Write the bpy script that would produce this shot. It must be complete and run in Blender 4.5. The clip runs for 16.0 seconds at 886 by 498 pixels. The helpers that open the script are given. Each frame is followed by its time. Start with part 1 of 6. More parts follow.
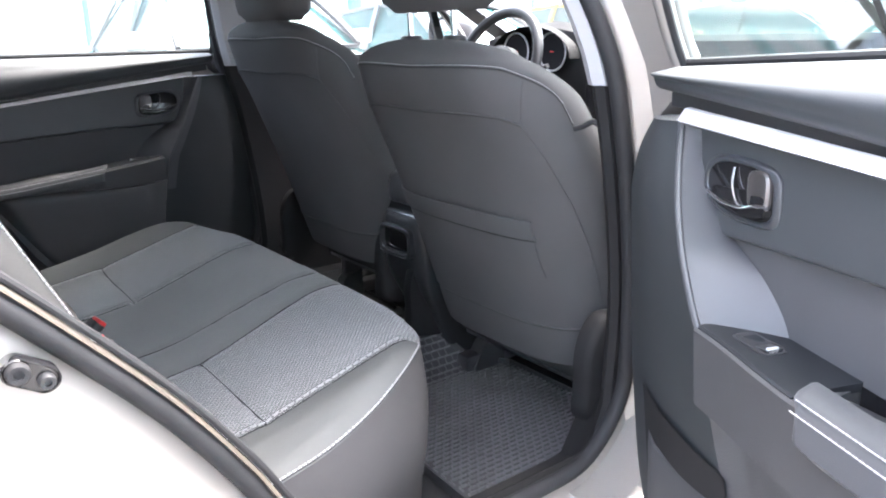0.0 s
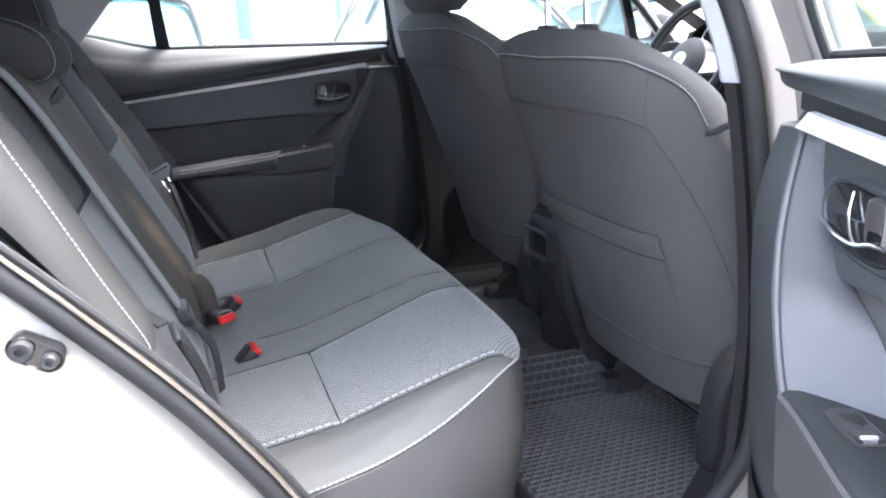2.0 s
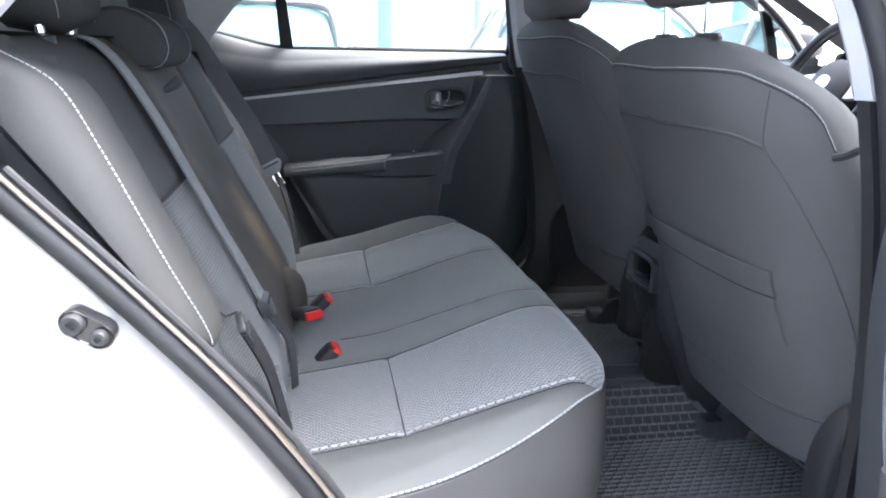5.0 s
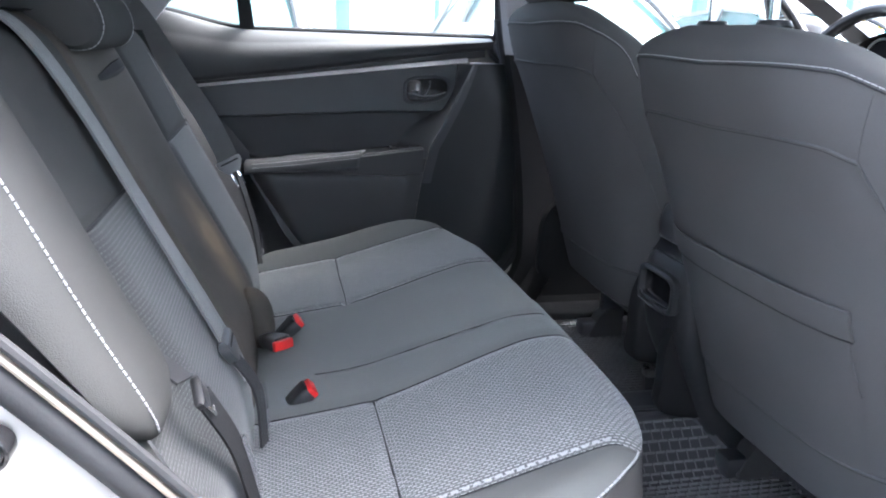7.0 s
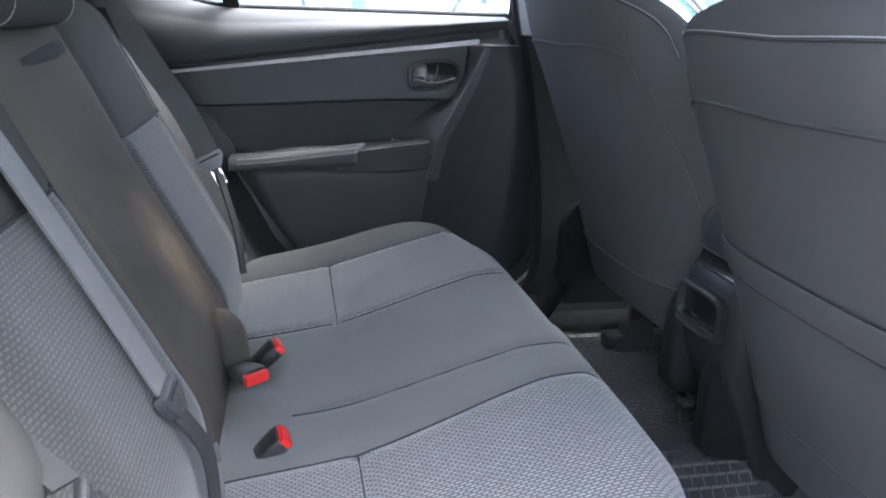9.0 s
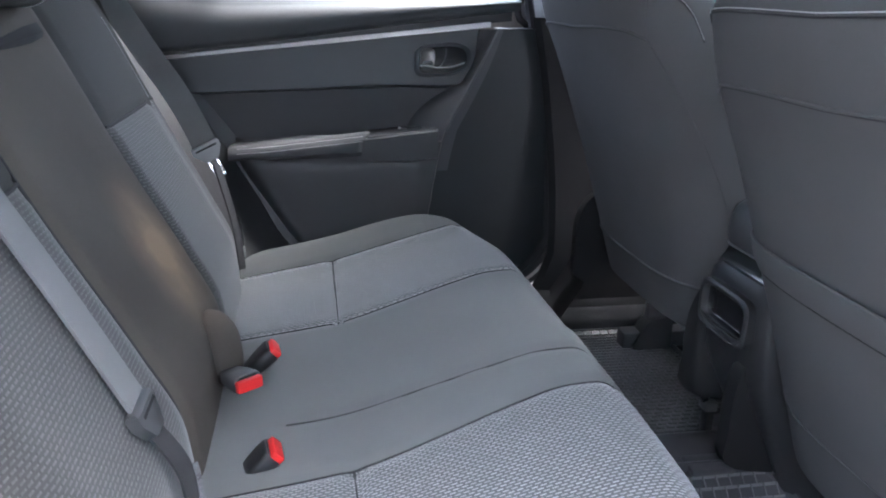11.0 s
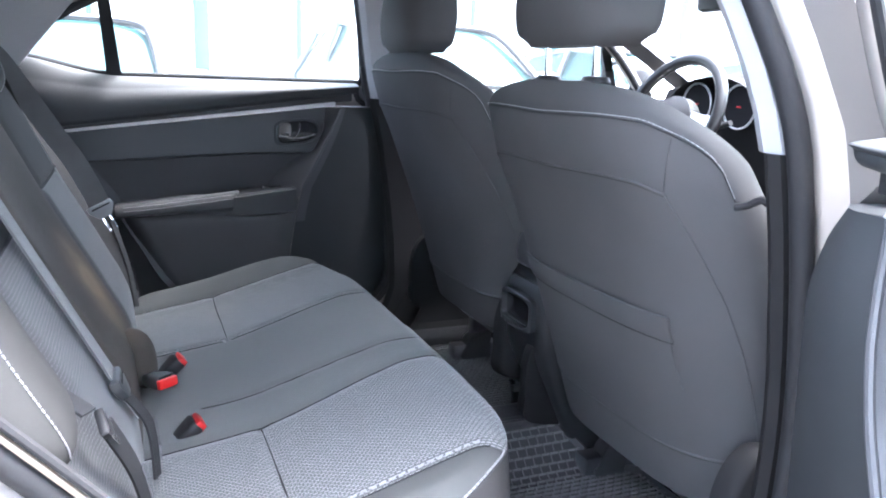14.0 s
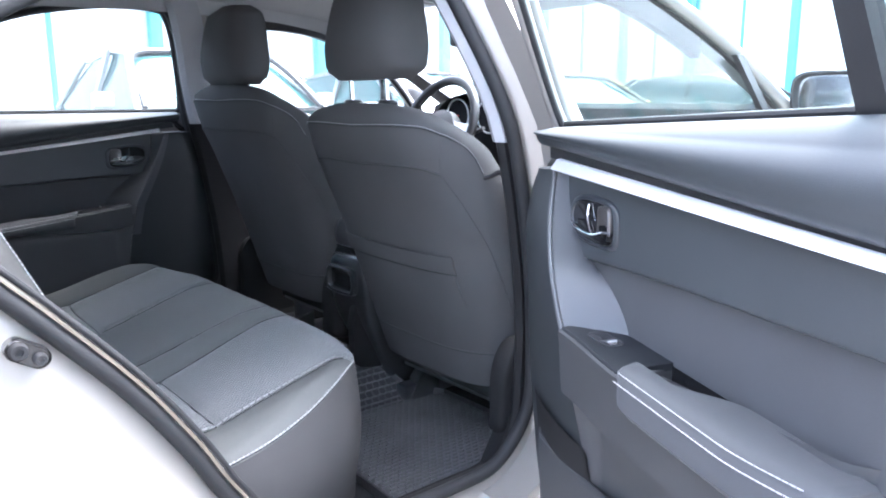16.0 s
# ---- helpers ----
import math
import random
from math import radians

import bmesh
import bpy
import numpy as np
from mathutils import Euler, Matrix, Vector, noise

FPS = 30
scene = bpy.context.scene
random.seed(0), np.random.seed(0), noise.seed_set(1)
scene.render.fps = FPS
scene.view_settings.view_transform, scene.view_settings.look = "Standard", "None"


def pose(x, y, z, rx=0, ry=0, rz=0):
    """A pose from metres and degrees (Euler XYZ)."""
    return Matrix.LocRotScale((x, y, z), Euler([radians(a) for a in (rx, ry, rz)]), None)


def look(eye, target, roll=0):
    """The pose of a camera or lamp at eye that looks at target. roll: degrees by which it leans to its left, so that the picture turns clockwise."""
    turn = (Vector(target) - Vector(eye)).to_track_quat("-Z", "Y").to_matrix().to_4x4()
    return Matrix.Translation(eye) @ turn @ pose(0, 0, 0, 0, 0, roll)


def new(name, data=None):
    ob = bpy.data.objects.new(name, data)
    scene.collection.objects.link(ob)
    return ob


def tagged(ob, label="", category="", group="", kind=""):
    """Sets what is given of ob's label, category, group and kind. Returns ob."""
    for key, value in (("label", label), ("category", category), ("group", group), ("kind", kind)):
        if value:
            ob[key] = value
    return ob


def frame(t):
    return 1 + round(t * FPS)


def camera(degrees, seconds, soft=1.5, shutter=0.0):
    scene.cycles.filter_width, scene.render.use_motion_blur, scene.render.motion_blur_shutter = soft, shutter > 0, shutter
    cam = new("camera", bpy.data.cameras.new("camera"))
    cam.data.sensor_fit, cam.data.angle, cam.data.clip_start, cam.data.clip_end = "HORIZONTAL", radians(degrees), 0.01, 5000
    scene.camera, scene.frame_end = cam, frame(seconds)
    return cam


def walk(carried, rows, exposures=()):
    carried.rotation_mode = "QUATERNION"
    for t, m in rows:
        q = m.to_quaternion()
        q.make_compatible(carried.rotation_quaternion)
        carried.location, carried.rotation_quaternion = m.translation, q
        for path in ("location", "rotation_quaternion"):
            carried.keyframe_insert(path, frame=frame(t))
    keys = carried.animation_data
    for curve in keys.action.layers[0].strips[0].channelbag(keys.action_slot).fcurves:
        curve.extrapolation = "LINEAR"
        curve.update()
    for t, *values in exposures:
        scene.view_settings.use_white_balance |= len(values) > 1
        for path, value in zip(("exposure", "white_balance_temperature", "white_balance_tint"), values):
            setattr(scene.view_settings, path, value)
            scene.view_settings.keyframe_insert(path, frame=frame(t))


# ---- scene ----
cam = camera(61.2, 16.0, soft=2.0)
PATH = [
    (0, (-0.392, -1.47, 1.107), (0.759, 0.07, 0.555), -1.2),
    (0.5, (-0.324, -1.47, 1.111), (0.692, 0.16, 0.552), -1.6),
    (1, (-0.264, -1.472, 1.11), (0.607, 0.238, 0.546), -0.7),
    (1.5, (-0.216, -1.477, 1.102), (0.529, 0.289, 0.53), -0.8),
    (2, (-0.177, -1.479, 1.095), (0.451, 0.337, 0.542), -1.3),
    (2.5, (-0.145, -1.479, 1.092), (0.388, 0.375, 0.564), -1.7),
    (3, (-0.126, -1.482, 1.086), (0.331, 0.397, 0.575), -1.5),
    (3.5, (-0.123, -1.479, 1.08), (0.247, 0.42, 0.574), -0.2),
    (4, (-0.11, -1.478, 1.077), (0.194, 0.433, 0.572), 0.5),
    (4.2, (-0.105, -1.478, 1.074), (0.199, 0.434, 0.571), 0.6),
    (6.3, (-0.134, -1.297, 1.074), (0.249, 0.59, 0.53), 1.9),
    (6.5, (-0.136, -1.272, 1.077), (0.263, 0.611, 0.531), 1.9),
    (7, (-0.137, -1.217, 1.073), (0.298, 0.656, 0.524), 2.2),
    (7.5, (-0.13, -1.171, 1.072), (0.333, 0.694, 0.518), 2.5),
    (8, (-0.11, -1.129, 1.068), (0.337, 0.739, 0.511), 2.5),
    (8.5, (-0.088, -1.08, 1.063), (0.315, 0.795, 0.496), 2.0),
    (9, (-0.069, -1.017, 1.06), (0.317, 0.855, 0.473), 1.9),
    (9.5, (-0.05, -0.957, 1.053), (0.31, 0.914, 0.444), 1.5),
    (9.7, (-0.049, -0.938, 1.05), (0.309, 0.93, 0.432), 1.4),
    (12, (-0.036, -0.977, 1.066), (0.303, 0.893, 0.444), 1.8),
    (12.5, (-0.071, -1.071, 1.084), (0.352, 0.799, 0.515), 2.4),
    (13, (-0.117, -1.16, 1.083), (0.419, 0.693, 0.557), 2.6),
    (13.5, (-0.14, -1.224, 1.09), (0.543, 0.593, 0.605), 2.5),
    (14, (-0.173, -1.319, 1.097), (0.591, 0.474, 0.648), 2.2),
    (14.5, (-0.229, -1.443, 1.112), (0.571, 0.343, 0.699), 1.3),
    (15, (-0.296, -1.523, 1.117), (0.602, 0.223, 0.737), 1.0),
    (15.5, (-0.409, -1.608, 1.111), (0.7, 0.016, 0.75), 0.8),
    (16, (-0.475, -1.686, 1.106), (0.776, -0.175, 0.713), -0.2),
]
walk(cam, [(t, look(eye, target, roll)) for t, eye, target, roll in PATH],
     [(0, 5.27, 6430, 12), (2, 5.29, 6230, 11), (4, 5.25, 6150, 11), (6.5, 5.25, 6020, 10), (8, 5.30, 6020, 12), (9.5, 5.50, 6050, 12), (12, 5.53, 6050, 12),
      (13.5, 5.53, 5900, 12), (14.5, 5.54, 5850, 12), (15.3, 5.30, 5800, 10), (16, 4.98, 5800, 11)])

# ---- light ----
world = bpy.data.worlds.new("sky")
scene.world = world
world.use_nodes = True
wn = world.node_tree.nodes
sky = wn.new("ShaderNodeTexSky")
sky.sky_type, sky.sun_disc = "NISHITA", False
sky.sun_elevation, sky.sun_rotation = radians(64), radians(90)
sky.air_density, sky.dust_density, sky.ozone_density = 0.4, 4.0, 0.5
haze = wn.new("ShaderNodeHueSaturation")
haze.inputs["Saturation"].default_value = 0.6
world.node_tree.links.new(sky.outputs[0], haze.inputs["Color"])
world.node_tree.links.new(haze.outputs[0], wn["Background"].inputs[0])
wn["Background"].inputs[1].default_value = 0.15
sun_data = bpy.data.lights.new("sun", "SUN")
sun_data.energy, sun_data.angle, sun_data.color = 0.12, radians(30), (1.0, 0.98, 0.96)
sun = new("sun", sun_data)
sun.matrix_world = look((4.6, 0.2, 9.2), (0, 0, 0.5))


# ---- materials ----
def material(name, colour, rough=0.5, metal=0.0, vary=0.15, scale=8.0, bump=0.1, grain=400.0, coat=0.0, sheen=0.0, spec=0.5):
    """A plain surface with stains at one scale and fine grain at another."""
    m = bpy.data.materials.new(name)
    m.use_nodes = True
    n, l = m.node_tree.nodes, m.node_tree.links
    b = n["Principled BSDF"]
    tc = n.new("ShaderNodeTexCoord")
    big = n.new("ShaderNodeTexNoise")
    big.inputs["Scale"].default_value, big.inputs["Detail"].default_value = scale, 5
    fine = n.new("ShaderNodeTexNoise")
    fine.inputs["Scale"].default_value, fine.inputs["Detail"].default_value = grain, 2
    l.new(tc.outputs["Object"], big.inputs["Vector"])
    l.new(tc.outputs["Object"], fine.inputs["Vector"])
    add = n.new("ShaderNodeMath")
    add.operation = "MULTIPLY_ADD"
    add.inputs[1].default_value = 0.35
    l.new(fine.outputs[0], add.inputs[0])
    l.new(big.outputs[0], add.inputs[2])
    ramp = n.new("ShaderNodeMapRange")
    ramp.inputs["From Min"].default_value, ramp.inputs["From Max"].default_value = 0.4, 1.0
    l.new(add.outputs[0], ramp.inputs["Value"])
    mix = n.new("ShaderNodeMix")
    mix.data_type = "RGBA"
    c = Vector(colour)
    mix.inputs["A"].default_value = (*(c * (1 - vary)), 1)
    mix.inputs["B"].default_value = (*[min(1, v * (1 + vary)) for v in c], 1)
    l.new(ramp.outputs[0], mix.inputs["Factor"])
    l.new(mix.outputs["Result"], b.inputs["Base Color"])
    b.inputs["Roughness"].default_value, b.inputs["Metallic"].default_value = rough, metal
    b.inputs["Coat Weight"].default_value = coat
    b.inputs["Coat Roughness"].default_value = 0.06
    b.inputs["Sheen Weight"].default_value = sheen
    b.inputs["Sheen Roughness"].default_value = 0.5
    b.inputs["Specular IOR Level"].default_value = spec
    if bump:
        bp = n.new("ShaderNodeBump")
        bp.inputs["Strength"].default_value, bp.inputs["Distance"].default_value = bump, 0.001
        l.new(fine.outputs[0], bp.inputs["Height"])
        l.new(bp.outputs[0], b.inputs["Normal"])
    return m


def weave(name, dark, light, size=(0.011, 0.0052), axes=(0, 1)):
    """Woven cloth: rows of short pale dashes in a dark ground."""
    m = material(name, dark, 0.9, vary=0.1, sheen=0.3, spec=0.2)
    n, l = m.node_tree.nodes, m.node_tree.links
    b = n["Principled BSDF"]
    tc = n.new("ShaderNodeTexCoord")
    sep = n.new("ShaderNodeSeparateXYZ")
    com = n.new("ShaderNodeCombineXYZ")
    l.new(tc.outputs["Object"], sep.inputs[0])
    l.new(sep.outputs[axes[0]], com.inputs[0])
    l.new(sep.outputs[axes[1]], com.inputs[1])
    br = n.new("ShaderNodeTexBrick")
    br.offset = 0.5
    br.inputs["Scale"].default_value = 1.0
    br.inputs["Brick Width"].default_value, br.inputs["Row Height"].default_value = size
    br.inputs["Mortar Size"].default_value = size[1] * 0.36
    br.inputs["Mortar Smooth"].default_value = 0.35
    br.inputs["Color1"].default_value = (*light, 1)
    br.inputs["Color2"].default_value = (*[v * 0.7 for v in light], 1)
    br.inputs["Mortar"].default_value = (*dark, 1)
    l.new(com.outputs[0], br.inputs["Vector"])
    l.new(br.outputs["Color"], b.inputs["Base Color"])
    bp = n.new("ShaderNodeBump")
    bp.inputs["Strength"].default_value, bp.inputs["Distance"].default_value = 0.35, 0.0015
    bp.invert = True
    l.new(br.outputs["Fac"], bp.inputs["Height"])
    l.new(bp.outputs[0], b.inputs["Normal"])
    return m


def clear_glass(name, tint, gloss=0.06, glare=0.022):
    """Tinted glass with a sheen at grazing angles and a thin veil that imitates glare."""
    m = bpy.data.materials.new(name)
    m.use_nodes = True
    n, l = m.node_tree.nodes, m.node_tree.links
    tr, gl, mx = n.new("ShaderNodeBsdfTransparent"), n.new("ShaderNodeBsdfGlossy"), n.new("ShaderNodeMixShader")
    tr.inputs[0].default_value = (*tint, 1)
    gl.inputs["Roughness"].default_value = 0.02
    fr = n.new("ShaderNodeLayerWeight")
    pw = n.new("ShaderNodeMath")
    pw.operation = "POWER"
    pw.inputs[1].default_value = 4.0
    l.new(fr.outputs["Facing"], pw.inputs[0])
    sc = n.new("ShaderNodeMath")
    sc.operation = "MULTIPLY_ADD"
    sc.inputs[1].default_value, sc.inputs[2].default_value = 0.35, gloss
    l.new(pw.outputs[0], sc.inputs[0])
    l.new(sc.outputs[0], mx.inputs[0])
    l.new(tr.outputs[0], mx.inputs[1])
    l.new(gl.outputs[0], mx.inputs[2])
    # Translucent veil added to pale the view, as overexposed haze would.
    film, veil = n.new("ShaderNodeBsdfTranslucent"), n.new("ShaderNodeMixShader")
    film.inputs[0].default_value = (0.8, 0.82, 0.82, 1)
    veil.inputs[0].default_value = glare
    l.new(mx.outputs[0], veil.inputs[1])
    l.new(film.outputs[0], veil.inputs[2])
    l.new(veil.outputs[0], n["Material Output"].inputs[0])
    return m


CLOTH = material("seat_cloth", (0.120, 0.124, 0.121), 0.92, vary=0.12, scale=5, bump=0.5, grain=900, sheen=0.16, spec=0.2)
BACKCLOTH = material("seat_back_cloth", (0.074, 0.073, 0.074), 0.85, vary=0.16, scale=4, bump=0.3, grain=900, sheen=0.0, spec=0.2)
# Darker copy of the seat cloth; shade on backs and front cushions in colour.
SHADED_CLOTH = material("shaded_plain_cloth", (0.052, 0.052, 0.051), 0.9, vary=0.14, scale=5, bump=0.5, grain=900, sheen=0.0, spec=0.15)
# Cushion cloth toned down for the bolsters, which carry shade in their colour.
BOLSTER = material("shaded_bolster_cloth", (0.086, 0.089, 0.088), 0.95, vary=0.12, scale=5, bump=0.5, grain=900, sheen=0.0, spec=0.2)
# Side faces below the rim: their shade is put into a darker cloth.
SKIRT = material("shaded_skirt_cloth", (0.058, 0.057, 0.059), 0.92, vary=0.12, scale=6, bump=0.4, grain=900, sheen=0.0, spec=0.2)
# Brown tone stands for warm light falling on the middle of the seat.
WARM_CLOTH = material("warm_lit_centre_cloth", (0.064, 0.056, 0.048), 0.8, vary=0.45, scale=3.2, bump=0.4, grain=900, sheen=0.0, spec=0.25)
def warm_patch(mat, centre, size, colour, strength):
    """A tan patch with a ragged outline: warm light painted into the colour."""
    n, l = mat.node_tree.nodes, mat.node_tree.links
    b = n["Principled BSDF"]
    base = b.inputs["Base Color"].links[0].from_socket
    tc, mp, grad, noise = n.new("ShaderNodeTexCoord"), n.new("ShaderNodeMapping"), n.new("ShaderNodeTexGradient"), n.new("ShaderNodeTexNoise")
    mp.vector_type = "TEXTURE"
    mp.inputs["Location"].default_value, mp.inputs["Scale"].default_value = centre, size
    grad.gradient_type = "QUADRATIC_SPHERE"
    noise.inputs["Scale"].default_value, noise.inputs["Detail"].default_value = 14.0, 4
    l.new(tc.outputs["Object"], mp.inputs["Vector"])
    l.new(mp.outputs[0], grad.inputs["Vector"])
    l.new(tc.outputs["Object"], noise.inputs["Vector"])
    mul = n.new("ShaderNodeMath")
    mul.operation = "MULTIPLY"
    l.new(grad.outputs["Fac"], mul.inputs[0])
    l.new(noise.outputs[0], mul.inputs[1])
    amount = n.new("ShaderNodeMath")
    amount.operation, amount.use_clamp = "MULTIPLY", True
    amount.inputs[1].default_value = strength
    l.new(mul.outputs[0], amount.inputs[0])
    mix = n.new("ShaderNodeMix")
    mix.data_type = "RGBA"
    l.new(amount.outputs[0], mix.inputs["Factor"])
    l.new(base, mix.inputs["A"])
    mix.inputs["B"].default_value = (*colour, 1)
    l.new(mix.outputs["Result"], b.inputs["Base Color"])


# Sunlit patch on the seat centre, put into the cloth colour.
warm_patch(WARM_CLOTH, (-0.23, 0.07, 0.73), (0.14, 0.11, 0.17), (0.20, 0.142, 0.095), 3.4)
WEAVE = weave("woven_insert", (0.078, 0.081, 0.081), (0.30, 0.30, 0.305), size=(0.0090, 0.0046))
# Cushion weave again, darkened so the seat back's shade is in the colour.
WEAVE_BACK = weave("shaded_back_weave", (0.022, 0.023, 0.023), (0.058, 0.058, 0.058), size=(0.0090, 0.0046), axes=(1, 2))
SEAM = material("seam", (0.02, 0.02, 0.022), 0.95, bump=0)
THREAD = material("pale_thread", (0.30, 0.30, 0.305), 0.8, bump=0)
SOFT = material("soft_door_trim", (0.038, 0.042, 0.045), 0.5, vary=0.12, scale=6, bump=0.15, grain=700, spec=0.5)
LOWTRIM = material("lower_door_trim", (0.041, 0.041, 0.043), 0.55, vary=0.12, scale=6, bump=0.35, grain=700)
PIVOT = material("dull_metal", (0.16, 0.15, 0.145), 0.32, 0.8, vary=0.2, bump=0.1)
SWITCHPLATE = material("slate_switch_plate", (0.013, 0.0145, 0.017), 0.55, vary=0.12, bump=0.15, grain=900, spec=0.22)
BEZEL = material("release_bezel", (0.034, 0.037, 0.041), 0.34, vary=0.1, bump=0.1, grain=900)
MIDTRIM = material("door_cloth_trim", (0.053, 0.054, 0.057), 0.75, vary=0.12, scale=6, bump=0.35, grain=900, sheen=0.08, spec=0.3)
# Darker than the pillar's own plastic; shade beside the seats is in the colour.
DARKTRIM = material("dark_and_shaded_plastic", (0.014, 0.0138, 0.0145), 0.68, vary=0.2, scale=8, bump=0.3, grain=900, spec=0.2)
WING = material("slate_wing_trim", (0.028, 0.031, 0.033), 0.55, vary=0.12, scale=6, bump=0.15, grain=700, spec=0.4)
PLASTIC = material("black_plastic", (0.024, 0.0243, 0.026), 0.42, vary=0.2, scale=10, bump=0.3, grain=900, spec=0.4)
LEATHER = material("black_leather", (0.012, 0.012, 0.013), 0.28, vary=0.2, scale=10, bump=0.2, grain=900, spec=0.45)
GREYPLASTIC = material("grey_plastic", (0.054, 0.056, 0.060), 0.42, vary=0.1, scale=8, bump=0.3, grain=900)
GLOSS = material("gloss_black", (0.012, 0.012, 0.013), 0.15, vary=0.2, bump=0, coat=0.5)
RUBBER = material("rubber", (0.020, 0.020, 0.0215), 0.68, vary=0.25, scale=14, bump=0.2, grain=500, spec=0.3)
# Champagne paint copied darker and tan, with the flange's shade in the colour.
FLANGE = material("shaded_flange_paint", (0.30, 0.25, 0.20), 0.25, 0.5, vary=0.08, scale=5, bump=0, coat=0.6)
MAT_RUBBER = material("mat_rubber", (0.050, 0.050, 0.053), 0.36, vary=0.3, scale=9, bump=0.3, grain=500)
# Mat rubber made paler for the ribs: light they catch is in the colour.
RIB_RUBBER = material("lightened_rib_rubber", (0.135, 0.134, 0.136), 0.32, vary=0.3, scale=9, bump=0.2, grain=500)
BRACKET = material("dark_zinc_steel", (0.16, 0.16, 0.165), 0.30, 0.7, vary=0.15, bump=0.1)
CARPET = material("carpet", (0.016, 0.0165, 0.018), 0.95, vary=0.3, scale=12, bump=0.8, grain=700)
CHROME = material("chrome", (0.82, 0.82, 0.84), 0.12, 1.0, vary=0.05, bump=0)
SATIN = material("satin_silver", (0.70, 0.70, 0.71), 0.34, 0.5, vary=0.06, bump=0.05, grain=900)
STEEL = material("seat_steel", (0.25, 0.25, 0.26), 0.4, 1.0, vary=0.25, bump=0.2)
PAINT = material("champagne_paint", (0.31, 0.288, 0.268), 0.32, 0.35, vary=0.05, scale=4, bump=0.02, grain=1500, coat=0.6)
LINER = material("headliner", (0.44, 0.44, 0.445), 0.95, vary=0.06, scale=5, bump=0.5, grain=700)
PILLAR = material("pale_pillar_trim", (0.36, 0.36, 0.37), 0.7, vary=0.05, bump=0.2, grain=700)
RED = material("red_plastic", (0.62, 0.02, 0.02), 0.4, vary=0.1, bump=0)
WEB = material("belt_webbing", (0.105, 0.106, 0.107), 0.7, vary=0.15, scale=20, bump=0.6, grain=900, sheen=0.2)
TONGUE = material("belt_tongue", (0.055, 0.057, 0.060), 0.45, vary=0.1, bump=0.1)
# Lighter copy of the tongue plastic: light on the far tongue in the colour.
LIT_TONGUE = material("lit_belt_tongue", (0.20, 0.205, 0.21), 0.4, vary=0.1, bump=0.1)
# Low tints dim the cabin; the veil imitates glare over the view outside.
GLASS = clear_glass("window_glass", (0.42, 0.46, 0.455))
NEAR_GLASS = clear_glass("open_door_glass", (0.62, 0.71, 0.70), 0.03, 0.004)
REAR_GLASS = clear_glass("rear_window_glass", (0.20, 0.22, 0.22))
DIAL = material("dial_face", (0.02, 0.02, 0.023), 0.9, bump=0, spec=0.1)
LENS = material("lamp_lens", (0.6, 0.6, 0.62), 0.2, vary=0.05, bump=0, coat=0.4)
ASPHALT = material("worn_asphalt", (0.12, 0.117, 0.112), 0.9, vary=0.3, scale=1.5, bump=0.8, grain=60)
FACADE = material("pale_facade", (0.80, 0.81, 0.81), 0.7, vary=0.08, scale=0.8, bump=0.2, grain=30)
BLUE = material("blue_steel", (0.13, 0.43, 0.46), 0.5, vary=0.1, scale=2, bump=0.1)
CONCRETE = material("concrete", (0.35, 0.35, 0.34), 0.85, vary=0.2, scale=1.5, bump=0.4, grain=60)
TINTED = material("tinted_glass", (0.035, 0.12, 0.12), 0.1, vary=0.2, scale=2, bump=0, coat=0.5)
TYRE = material("tyre", (0.02, 0.02, 0.02), 0.8, bump=0.3)


# ---- building helpers ----
def part(name, bm, mat, parent=None, label="", smooth=True):
    me = bpy.data.meshes.new(name)
    bmesh.ops.recalc_face_normals(bm, faces=bm.faces)
    bm.to_mesh(me)
    bm.free()
    me.materials.append(mat)
    if smooth:
        me.polygons.foreach_set("use_smooth", [True] * len(me.polygons))
        me.set_sharp_from_angle(angle=radians(42))
    ob = new(name, me)
    ob.parent = parent
    if label:
        ob["label"] = label
    return ob


def thing(name, label, category, group="", m=None, kind=""):
    ob = new(name)
    ob.empty_display_size = 0.05
    if m is not None:
        ob.matrix_world = m
    return tagged(ob, label, category, group, kind)


def loft(loops, closed=True, caps=True, bm=None):
    """A skin over rows of points; closed rings are capped at both ends."""
    bm = bm or bmesh.new()
    rows = [[bm.verts.new(p) for p in loop] for loop in loops]
    n = len(rows[0])
    for a, b in zip(rows, rows[1:]):
        for i in range(n if closed else n - 1):
            j = (i + 1) % n
            bm.faces.new((a[i], a[j], b[j], b[i]))
    if closed and caps:
        bm.faces.new(rows[0])
        bm.faces.new(rows[-1])
    return bm


def sheet(f, nu, nv, thick=(0, 0, 0), bm=None):
    """f(u, v) over the unit square; with thick, a slab as deep as that vector."""
    rows = [[Vector(f(i / nu, j / nv)) for j in range(nv + 1)] for i in range(nu + 1)]
    th = Vector(thick)
    if th.length == 0:
        return loft(rows, closed=False, bm=bm)
    loops = [r + [p + th for p in reversed(r)] for r in rows]
    return loft(loops, bm=bm)


